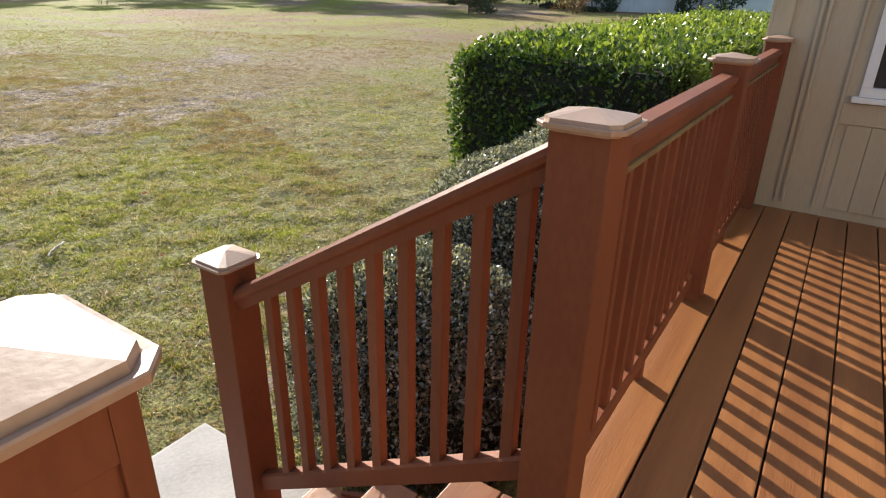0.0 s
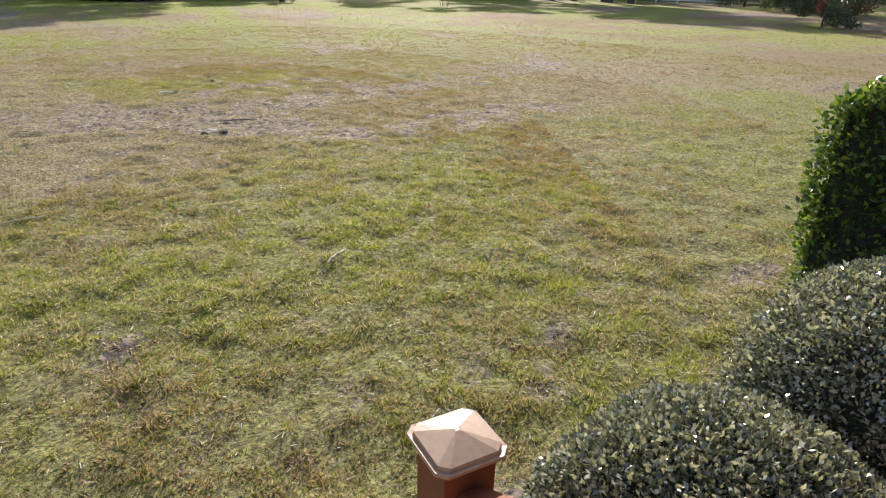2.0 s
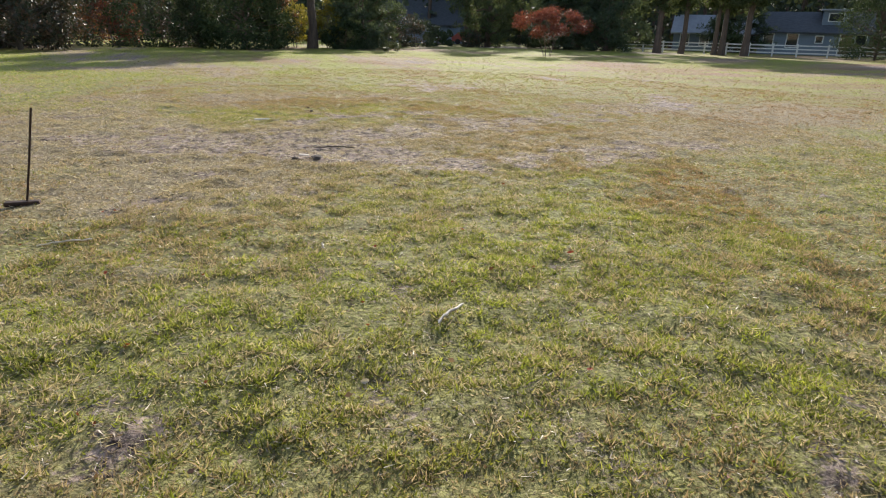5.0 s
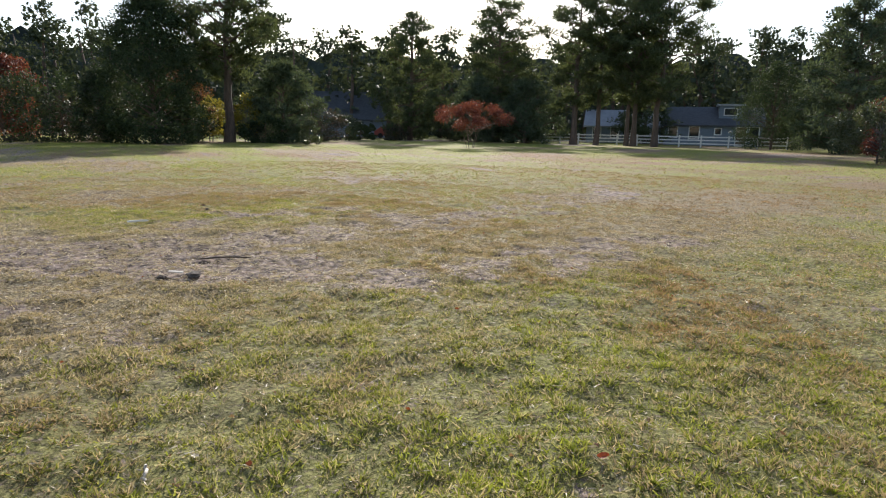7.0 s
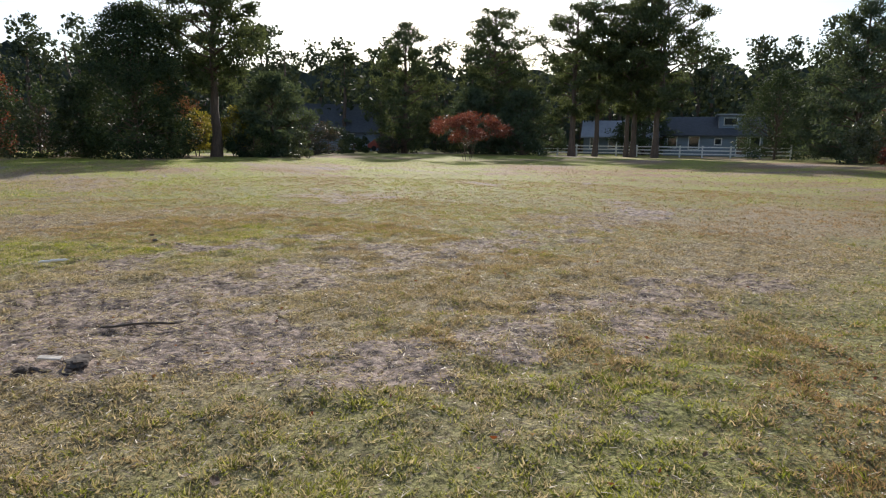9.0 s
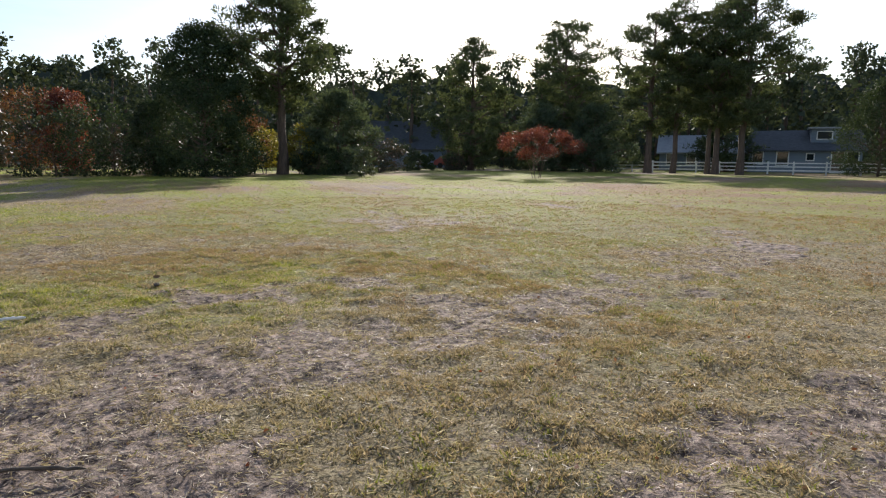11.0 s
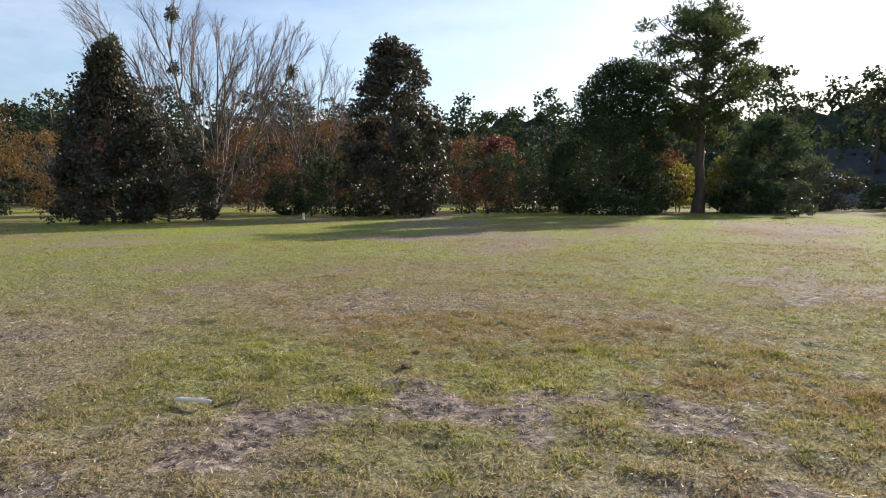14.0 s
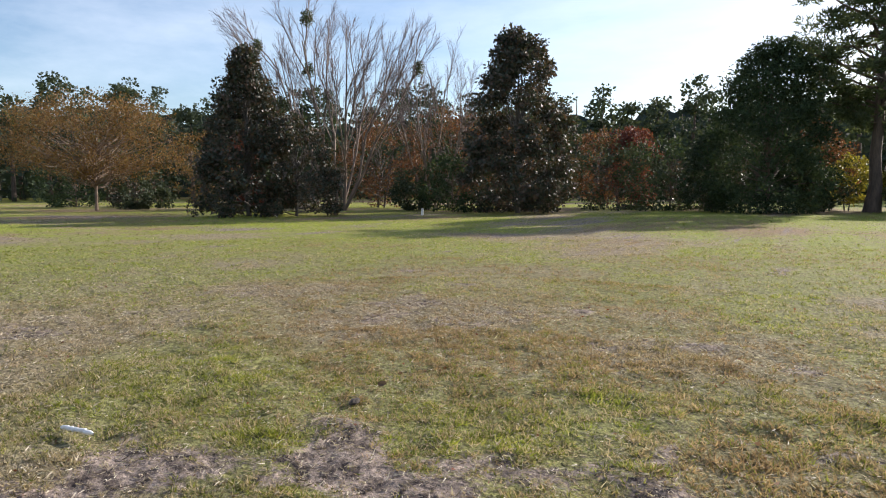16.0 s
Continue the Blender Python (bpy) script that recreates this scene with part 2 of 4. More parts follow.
# Paler hedge leaf: the sunlit look of the top, put into colour
SUNLIT_TOP = leafy("sunlit_hedge_leaf", [(0.13, 0.19, 0.03), (0.21, 0.29, 0.045), (0.29, 0.35, 0.07)], 0.3, 0.42, 0.6)
SAGE = leafy("olive_shrub_leaf", [(0.05, 0.065, 0.03), (0.085, 0.10, 0.05), (0.13, 0.14, 0.08)], 0.4, 0.3)
FAROAK = leafy("far_wood_leaf", [(0.04, 0.054, 0.037), (0.06, 0.077, 0.048), (0.085, 0.10, 0.062)], 0.7, 0.22, 0.12)
LITTER = leafy("dead_leaf", [(0.10, 0.045, 0.025), (0.24, 0.07, 0.03), (0.33, 0.22, 0.14), (0.16, 0.10, 0.07)], 0.7, 0.25)
STRAW = leafy("loose_straw", [(0.10, 0.075, 0.06), (0.30, 0.24, 0.185), (0.46, 0.39, 0.30), (0.70, 0.63, 0.52)], 0.55, 0.3)
TURF, BLADE = turf("turf", False), turf("grass_blade", True)


# ---- builders ----
rng = np.random.default_rng(7)


def raw(name, v, f, material, parent=None, label="", smooth=False):
    """One mesh from arrays of corners and of equal-sided faces."""
    v, f = np.asarray(v, dtype=np.float32), np.asarray(f, dtype=np.int32)
    me = bpy.data.meshes.new(name)
    me.vertices.add(len(v))
    me.vertices.foreach_set("co", v.ravel())
    me.loops.add(f.size)
    me.loops.foreach_set("vertex_index", f.ravel())
    me.polygons.add(len(f))
    me.polygons.foreach_set("loop_start", np.arange(0, f.size, f.shape[1], dtype=np.int32))
    if smooth:
        me.polygons.foreach_set("use_smooth", np.ones(len(f), dtype=bool))
    me.update(calc_edges=True)
    me.materials.append(material)
    ob = new(name, me)
    ob.parent = parent
    if label:
        tagged(ob, label)
    return ob


def part(name, bm, material, parent=None, label="", smooth=False):
    me = bpy.data.meshes.new(name)
    bm.to_mesh(me)
    bm.free()
    if smooth:
        me.shade_smooth()
    me.materials.append(material)
    ob = new(name, me)
    ob.parent = parent
    if label:
        tagged(ob, label)
    return ob


def thing(name, m, label, category, group="", kind=""):
    ob = new(name)
    ob.matrix_basis = m
    return tagged(ob, label, category, group, kind)


def box(bm, lo, hi, bevel=0.0):
    """A box from corner to corner, its edges rounded off by bevel."""
    r = bmesh.ops.create_cube(bm, size=1.0)
    vs = r["verts"]
    for p in vs:
        p.co = Vector([lo[i] + (p.co[i] + 0.5) * (hi[i] - lo[i]) for i in range(3)])
    if bevel:
        es = list({e for p in vs for e in p.link_edges})
        bmesh.ops.bevel(bm, geom=es, offset=bevel, segments=2, affect="EDGES", profile=0.6)
    return vs


def boxed(lo, hi, bevel=0.0):
    bm = bmesh.new()
    box(bm, lo, hi, bevel)
    return bm


def prism(outline, axis_from, axis_to):
    """A closed outline (x, z) drawn out along y."""
    bm = bmesh.new()
    a = [bm.verts.new((x, axis_from, z)) for x, z in outline]
    c = [bm.verts.new((x, axis_to, z)) for x, z in outline]
    n = len(a)
    for i in range(n):
        bm.faces.new((a[i], a[(i + 1) % n], c[(i + 1) % n], c[i]))
    bm.faces.new(a[::-1])
    bm.faces.new(c)
    bmesh.ops.recalc_face_normals(bm, faces=bm.faces)
    return bm


def tubes(lines, sides=6):
    """Tapered tubes: each line is (points, radii). Returns corners and faces."""
    vs, fs, base = [], [], 0
    ang = np.linspace(0, 2 * np.pi, sides, endpoint=False)
    for pts, rad in lines:
        pts, rad = np.asarray(pts, float), np.asarray(rad, float)
        d = np.gradient(pts, axis=0)
        d /= np.linalg.norm(d, axis=1, keepdims=True) + 1e-9
        ref = np.array([0.31, 0.95, 0.05])
        u = np.cross(d, ref)
        u /= np.linalg.norm(u, axis=1, keepdims=True) + 1e-9
        w = np.cross(d, u)
        ring = pts[:, None, :] + rad[:, None, None] * (np.cos(ang)[None, :, None] * u[:, None, :] + np.sin(ang)[None, :, None] * w[:, None, :])
        n = len(pts)
        vs.append(ring.reshape(-1, 3))
        i, j = np.meshgrid(np.arange(n - 1), np.arange(sides), indexing="ij")
        k = (j + 1) % sides
        fs.append(base + np.stack([i * sides + j, i * sides + k, (i + 1) * sides + k, (i + 1) * sides + j], -1).reshape(-1, 4))
        base += n * sides
    return np.concatenate(vs), np.concatenate(fs)


def unit(a):
    return a / (np.linalg.norm(a, axis=-1, keepdims=True) + 1e-9)


def leaves(p, d, size, wide=0.3, fold=0.12):
    """A folded four-cornered leaf at each place p, pointing along d."""
    n = len(p)
    d = unit(d)
    s = unit(np.cross(d, unit(rng.normal(size=(n, 3)))))
    up = np.cross(s, d)
    size = np.broadcast_to(np.asarray(size, float), (n,))[:, None]
    v = np.stack([p, p + d * size * 0.5 + s * size * wide + up * size * fold, p + d * size, p + d * size * 0.5 - s * size * wide + up * size * fold], 1)
    f = np.arange(n * 4).reshape(n, 4)
    return v.reshape(-1, 3), f


def spikes(p, d, size, wide=0.06):
    """A thin three-cornered needle or blade at each place."""
    n = len(p)
    d = unit(d)
    s = unit(np.cross(d, unit(rng.normal(size=(n, 3)))))
    size = np.broadcast_to(np.asarray(size, float), (n,))[:, None]
    wide = np.broadcast_to(np.asarray(wide, float), (n,))[:, None]
    v = np.stack([p - s * wide * size, p + s * wide * size, p + d * size], 1)
    return v.reshape(-1, 3), np.arange(n * 3).reshape(n, 3)


def ball(n):
    return unit(rng.normal(size=(n, 3)))


def lattice(x, y, cell, seed):
    """Smooth value noise in 0 to 1 over the plan."""
    g = np.random.default_rng(seed).random((256, 256))
    u, v = np.asarray(x) / cell + 1000.0, np.asarray(y) / cell + 1000.0
    i, j = np.floor(u).astype(int), np.floor(v).astype(int)
    a, b = u - i, v - j
    a, b = a * a * (3 - 2 * a), b * b * (3 - 2 * b)
    q = lambda k, l: g[k % 256, l % 256]
    return (q(i, j) * (1 - a) + q(i + 1, j) * a) * (1 - b) + (q(i, j + 1) * (1 - a) + q(i + 1, j + 1) * a) * b


def near_line(x, y, pts):
    """Distance from places in the plan to a line through pts."""
    best = np.full(np.shape(x), 1e9)
    for (ax, ay), (bx, by) in zip(pts[:-1], pts[1:]):
        dx, dy = bx - ax, by - ay
        t = np.clip(((x - ax) * dx + (y - ay) * dy) / (dx * dx + dy * dy), 0, 1)
        best = np.minimum(best, np.hypot(x - ax - t * dx, y - ay - t * dy))
    return best


# ---- lawn ----
WORN = [([(-6.0, 11.2), (-2.5, 10.6), (-0.2, 10.15), (1.3, 9.3), (2.6, 8.3), (3.4, 8.2), (4.6, 8.4), (5.9, 8.8)], 0.75, 0.62),
        ([(-0.5, 11.3), (1.1, 10.0), (2.3, 10.7), (3.3, 10.5), (4.9, 11.4), (7.0, 12.1), (9.5, 13.2)], 0.85, 0.68),
        ([(1.0, 12.0), (1.7, 12.7), (2.6, 12.6), (3.4, 12.9)], 0.7, 0.64),
        ([(2.3, 8.0), (2.75, 8.4)], 0.3, 0.75), ([(4.2, 8.15), (4.5, 8.25)], 0.25, 0.9), ([(3.2, 10.5), (3.6, 10.8)], 0.4, 0.9), ([(0.55, 9.0), (0.9, 8.75)], 0.22, 0.9)]


def growth(x, y):
    """What grows where: how dry, how bare and how lush the lawn is."""
    n1, n2, n3 = lattice(x, y, 2.6, 1), lattice(x, y, 0.9, 2), lattice(x, y, 0.35, 3)
    big = lattice(x, y, 9.0, 4)
    bare = np.zeros(np.shape(x))
    for pts, w, s in WORN:
        bare = np.maximum(bare, s * np.exp(-(near_line(x, y, pts) / w) ** 2))
    speck = 0.3 * n2 + 0.4 * n3 + 0.3 * lattice(x, y, 0.14, 8)
    bare = np.clip((1.05 * bare + 1.7 * speck - 1.3) * 3.0, 0, 1) + np.clip((0.35 * n1 + 0.65 * speck - 0.62) * 4, 0, 0.7)
    bare = np.clip(bare, 0, 1)
    worn = np.exp(-(near_line(x, y, [(-8, 11), (-0.2, 10.3), (2.5, 9.6), (6, 9.6), (12, 11.5)]) / 2.3) ** 2)
    far = np.clip((np.hypot(x, y) - 14) / 20, 0, 1)
    strip = np.exp(-(near_line(x, y, [(8, 34), (24, 28), (40, 26), (60, 40)]) / 7.0) ** 2) + 0.6 * np.exp(-(near_line(x, y, [(-14, 22), (2, 25), (12, 27)]) / 2.6) ** 2)
    dry = np.clip(0.0 + 1.35 * (n1 * 0.6 + n2 * 0.45 + big * 0.35 - 0.63) + 0.46 * worn + 0.08 * strip * (0.4 + n1) - 0.14 * far - 0.13 * np.exp(-((y - 3.0) / 4.2) ** 2), 0, 1)
    lush = np.clip((lattice(x, y, 1.7, 6) * 0.6 + lattice(x, y, 0.5, 7) * 0.4 - 0.34) * 3.0 + 0.2 * np.exp(-((y - 3.5) / 3.0) ** 2) + 0.42 * np.exp(-((y - 19) / 8.0) ** 2), 0, 1) * (1 - 0.7 * worn)
    return dry, bare, lush


def rust(x, y):
    """Where the dead grass is reddish brown: in patches, and widely on the east of the lawn."""
    patch = lattice(x, y, 5.5, 14) * 0.35 + lattice(x, y, 2.2, 15) * 0.4 + lattice(x, y, 0.7, 16) * 0.25
    east = np.clip((np.asarray(x) - 2.0 - 0.15 * (np.asarray(y) - 8)) / 1.8, 0, 1) * np.clip((np.asarray(y) - 6.6 + 5.0 * (patch - 0.4)) / 4.0, 0, 1)
    east = east * np.clip(1 - (np.asarray(y) - 18.0) / 14.0, 0.2, 1)
    return np.clip((patch - 0.46) * 4.5, 0, 1) * 0.75 + 0.85 * east * (0.35 + 0.75 * patch)


def relief(x, y):
    near = np.exp(-(np.hypot(x - 1, y - 7) / 18.0) ** 2)
    return near * (0.035 * (lattice(x, y, 1.1, 11) - 0.5) + 0.05 * (lattice(x, y, 0.26, 12) - 0.5) + 0.03 * (lattice(x, y, 0.13, 13) - 0.5)) - 0.012


def mark(me, names, values):
    for n, a in zip(names, values):
        at = me.attributes.new(n, "FLOAT", "POINT")
        at.data.foreach_set("value", np.asarray(a, dtype=np.float32))


def axis_steps(lo, hi, step, far):
    """Even steps between lo and hi, then ever wider ones out to far."""
    inner = np.arange(lo, hi + step, step)
    grow = step * 1.18 ** np.arange(1, 60)
    out = np.cumsum(grow)
    out = out[out < far]
    return np.concatenate([(lo - out)[::-1], inner, hi + step + out, ])


gx, gy = axis_steps(-6.0, 9.5, 0.075, 900.0), axis_steps(1.0, 17.0, 0.075, 900.0)
X, Y = np.meshgrid(gx, gy, indexing="ij")
ni, nj = X.shape
idx = np.arange(ni * nj).reshape(ni, nj)
quads = np.stack([idx[:-1, :-1], idx[1:, :-1], idx[1:, 1:], idx[:-1, 1:]], -1).reshape(-1, 4)
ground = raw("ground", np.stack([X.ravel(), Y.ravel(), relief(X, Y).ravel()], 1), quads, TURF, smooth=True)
mark(ground.data, ("dry", "bare", "lush"), [a.ravel() for a in growth(X, Y)])
mark(ground.data, ("open",), [np.clip((np.hypot(X - 1.5, Y - 8) - 9) / 16, 0.1, 1).ravel()])
mark(ground.data, ("rust",), [rust(X, Y).ravel()])
tagged(ground, "patchy winter lawn of green, straw and worn soil", "lawn", kind="structure")

# Blades in tufts: thick along the way walked, coarser farther off
WAY = [(-0.4, 1.2), (0.4, 3.6), (1.7, 6.5), (3.0, 9.3), (2.0, 13.0)]
blade_v, blade_f, blade_a, base = [], [], [], 0
for count, reach, inner, per, tall, half in ((120000, 2.7, 0.0, 7, 1.0, 0.0036), (84000, 6.2, 2.5, 5, 1.05, 0.0042), (84000, 14.0, 6.0, 4, 1.2, 0.0062), (34000, 34.0, 13.4, 3, 1.4, 0.011)):
    more = count * (40 if reach < 7 else 9)
    p = np.stack([rng.uniform(-28, 34, more), rng.uniform(1.0, 46, more)], 1)
    away = near_line(p[:, 0], p[:, 1], WAY)
    p = p[(away < reach) & (away > inner)][:count]
    dry, bare, lush = growth(p[:, 0], p[:, 1])
    tuft = lattice(p[:, 0], p[:, 1], 0.06 * tall ** 2, 21) * 0.62 + lattice(p[:, 0], p[:, 1], 0.24, 22) * 0.38
    on_slab = (np.abs(p[:, 0] + 0.6) < 0.87) & (p[:, 1] < 1.8)
    keep = (rng.random(len(p)) > bare * 0.95) & (rng.random(len(p)) < 0.32 + 2.6 * (tuft - 0.36)) & ~on_slab
    p, dry, bare, lush, tuft = (q[keep] for q in (p, dry, bare, lush, tuft))
    n = len(p)
    dry = np.clip(dry + rng.normal(size=n) * 0.24, 0, 1)
    lush = np.clip(lush + rng.normal(size=n) * 0.2, 0, 1)
    size = (0.3 + 1.25 * tuft + 0.25 * lush) * (1 - 0.3 * bare) * tall
    m = n * per
    rep = lambda q: np.repeat(q, per, 0)
    off = rng.normal(size=(m, 2)) * 0.017 * tall ** 1.6
    xy = rep(p) + off
    root = np.column_stack([xy, relief(xy[:, 0], xy[:, 1]) - 0.004])
    lean = np.column_stack([off / (0.017 * tall ** 1.6) * 0.6 + rng.normal(size=(m, 2)) * 0.5 * (0.6 + rep(dry)[:, None]), np.full(m, 0.75)])
    high = (0.013 + 0.025 * rng.random(m)) * rep(size)
    v, f = spikes(root, lean, high, half * (0.6 + 0.9 * rng.random(m)) / high)
    blade_v.append(v), blade_f.append(f + base), blade_a.append(np.repeat(np.column_stack([rep(dry), rep(bare), rep(lush)]), 3, 0))
    base += len(v)
grass = raw("grass", np.concatenate(blade_v), np.concatenate(blade_f), BLADE)
mark(grass.data, ("dry", "bare", "lush"), np.concatenate(blade_a).T)
bv = np.concatenate(blade_v)
mark(grass.data, ("rust",), [rust(bv[:, 0], bv[:, 1])])
tagged(grass, "short mown grass blades, green mixed with dry straw", "grass", kind="stuff")

# Loose straw lying on the worn ground
k = 760000
p = np.column_stack([rng.uniform(-6, 9, k), rng.uniform(1.9, 17, k)])
dry, bare, lush = growth(p[:, 0], p[:, 1])
p = p[(rng.random(k) < 0.30 + 0.9 * bare + 0.5 * np.clip(dry - 0.15, 0, 1)) & ~((np.abs(p[:, 0] + 0.6) < 0.87) & (p[:, 1] < 1.8))][:250000]
k = len(p)
p = np.column_stack([p, relief(p[:, 0], p[:, 1]) + 0.002 + 0.012 * rng.random(k)])
v, f = spikes(p, np.column_stack([rng.normal(size=(k, 2)), rng.normal(size=k) * 0.28]), 0.016 + 0.04 * rng.random(k) ** 1.5, 0.065)
tagged(raw("loose_straw", v, f, STRAW), "pale dead grass stems lying on worn ground", "straw", kind="stuff")

# Dead leaf and straw scraps over the lawn
k = 5200
p = np.column_stack([rng.uniform(-7, 11, k), rng.uniform(1.9, 19, k)])
p = np.column_stack([p, relief(p[:, 0], p[:, 1]) + 0.012])
lv, lf = leaves(p, np.column_stack([rng.normal(size=(k, 2)), rng.normal(size=k) * 0.25]), 0.012 + 0.03 * rng.random(k) ** 3, 0.3, 0.15)
tagged(raw("leaf_scraps", lv, lf, LITTER), "small scraps of dead leaf scattered over the lawn", "leaf litter", kind="stuff")

# ---- porch ----
DECK_Z, RAIL_TOP, HALF = 0.78, 1.69, 0.0575
slab = thing("concrete_slab", pose(0, 0, 0), "pale weathered concrete slab at the foot of the steps", "slab", kind="structure")
bm = boxed((-1.46, 0.5, -0.08), (0.262, 1.80, 0.04), 0.012)
bmesh.ops.subdivide_edges(bm, edges=bm.edges[:], cuts=3, use_grid_fill=True)
for q in bm.verts:
    q.co += Vector((1, 1, 0)) * (noise.noise(q.co * 6) * 0.008)
part("slab_body", bm, CONCRETE, slab)


def post_cap(parent, w=0.08, z=0.0, high=0.05):
    """A post cap: a chamfered rim with a step, and a low pyramid above it."""
    bm = bmesh.new()
    c = 0.02

    def ring(h, s):
        return [bm.verts.new((x * s, y * s, h)) for x, y in ((w, w - c), (w - c, w), (c - w, w), (-w, w - c), (-w, c - w), (c - w, -w), (w - c, -w), (w, c - w))]

    rows = [ring(z - 0.012, 0.8), ring(z - 0.006, 0.84), ring(z - 0.004, 0.99), ring(z + 0.003, 1.0), ring(z + 0.005, 0.985), ring(z + 0.0035, 0.89), ring(z + 0.003, 0.88), ring(z + 0.012, 0.865), ring(z + high * 0.97, 0.06)]
    bm.faces.new(rows[0][::-1])
    for a, b in zip(rows[:-1], rows[1:]):
        for i in range(8):
            bm.faces.new((a[i], a[(i + 1) % 8], b[(i + 1) % 8], b[i]))
    bm.faces.new(rows[-1])
    ob = part("cap", bm, CAP, parent, "chamfered pyramid cap, sun-bleached")
    return ob


def post(parent, x, y, z0, z1, top=0.026, name="post"):
    bm = boxed((-HALF, -HALF, z0), (HALF, HALF, z1), 0.004)
    ob = part(name, bm, RAIL, parent)
    ob.location = (x, y, 0)
    post_cap(ob, z=z1 + 0.01, high=top)
    return ob


RAIL_SHAPE = [(-0.021, 0.0), (0.021, 0.0), (0.024, 0.028), (0.034, 0.036), (0.037, 0.048), (0.034, 0.06), (0.022, 0.068), (-0.022, 0.068), (-0.034, 0.06), (-0.037, 0.048), (-0.034, 0.036), (-0.024, 0.028)]
FOOT_SHAPE = [(-0.02, 0.0), (0.02, 0.0), (0.022, 0.052), (0.016, 0.06), (-0.016, 0.06), (-0.022, 0.052)]
CAP_Z = 1.733
railing = thing("deck_railing", pose(0, 0, 0), "red-brown composite railing along the porch edge, sun-bleached caps", "railing")
STOPS = (0.0, 1.45, 2.9)
for x in STOPS:
    post(railing, x, 0, DECK_Z, CAP_Z - 0.01)
for a, b in zip(STOPS[:-1], STOPS[1:]):
    lo, hi = a + HALF, b - HALF
    for nm, shape, z in (("top_rail", RAIL_SHAPE, RAIL_TOP - 0.068), ("bottom_rail", FOOT_SHAPE, DECK_Z + 0.07)):
        bm = prism(shape, lo, hi)
        bmesh.ops.rotate(bm, verts=bm.verts, cent=(0, 0, 0), matrix=Matrix.Rotation(radians(-90), 3, "Z"))
        ob = part(nm, bm, RAIL, railing)
        ob.location = (0, 0, z)
    part("rail_moulding", boxed((lo, -0.029, RAIL_TOP - 0.084), (hi, 0.029, RAIL_TOP - 0.0685), 0.004), ALGAE, railing, "algae-stained moulding under the top rail")
    count = 12
    for i in range(count):
        x = lo + (hi - lo) * (i + 0.75) / (count + 0.5)
        ob = part("baluster", boxed((-0.016, -0.016, DECK_Z + 0.128), (0.016, 0.016, RAIL_TOP - 0.085), 0.003), RAIL, railing)
        ob.location = (x, 0, 0)
    for fx in (lo + (hi - lo) * 0.5,):
        part("foot_block", boxed((fx - 0.018, -0.018, DECK_Z), (fx + 0.018, 0.018, DECK_Z + 0.072), 0.003), RAIL, railing)

SLOPE = -0.616
stair_rail = thing("stair_railing", pose(0, 0, 0), "red-brown composite stair railing beside the porch steps", "railing")
post(stair_rail, 0, 1.095, 0.04, 1.157, 0.032)
y0, y1 = HALF, 1.095 - HALF


def sloping(name, shape, z_at0, material=RAIL):
    bm = prism(shape, y0, y1)
    for q in bm.verts:
        q.co.z = q.co.z * 1.16 + z_at0 + SLOPE * q.co.y
    return part(name, bm, material, stair_rail)


sloping("top_rail", RAIL_SHAPE, 1.735 - 0.079)
sloping("bottom_rail", FOOT_SHAPE, 1.0 - 0.068)
for i in range(9):
    y = 0.112 + 0.0995 * i
    bm = boxed((-0.016, y - 0.016, 0), (0.016, y + 0.016, 1), 0.003)
    for q in bm.verts:
        q.co.z = (1.0 + SLOPE * q.co.y - 0.004) if q.co.z < 0.5 else (1.735 - 0.076 + SLOPE * q.co.y)
    part("baluster", bm, RAIL, stair_rail)

newel = thing("newel_post", pose(-0.935, 0.016, 0.0), "panelled red-brown newel post with bleached pyramid cap", "newel post")
part("shaft", boxed((-HALF, -HALF, DECK_Z), (HALF, HALF, CAP_Z - 0.01), 0.004), RAIL, newel)
for s in (1, -1):
    for a, b in (((-0.04, DECK_Z + 0.12), (0.04, CAP_Z - 0.1)),):
        bm = bmesh.new()
        for lo, hi in (((-0.0575, DECK_Z), (-0.038, CAP_Z - 0.012)), ((0.038, DECK_Z), (0.0575, CAP_Z - 0.012)), ((-0.038, DECK_Z), (0.038, DECK_Z + 0.1)), ((-0.038, CAP_Z - 0.06), (0.038, CAP_Z - 0.012))):
            box(bm, (lo[0], min(s * HALF, s * (HALF + 0.006)), lo[1]), (hi[0], max(s * HALF, s * (HALF + 0.006)), hi[1]), 0.0015)
        part("panel_surround", bm, RAIL, newel)
post_cap(newel, w=0.08, z=CAP_Z, high=0.026)

# Steps: four risers down to the slab
steps = thing("porch_steps", pose(0, 0, 0), "red-brown composite porch steps with four risers", "steps")
for i in range(3):
    z, y = DECK_Z - 0.185 * (i + 1), 0.062 + 0.30 * i
    for j in range(2):
        part("tread", boxed((-1.0, y + 0.15 * j - 0.0, z - 0.026), (0.19, y + 0.15 * j + 0.144, z), 0.004), DECK, steps)
for i in range(4):
    z, y = DECK_Z - 0.185 * i, 0.058 + 0.30 * i
    part("riser", boxed((-0.998, y - 0.02, max(z - 0.185, 0.02)), (0.17, y, z - 0.028), 0.002), RAIL, steps)
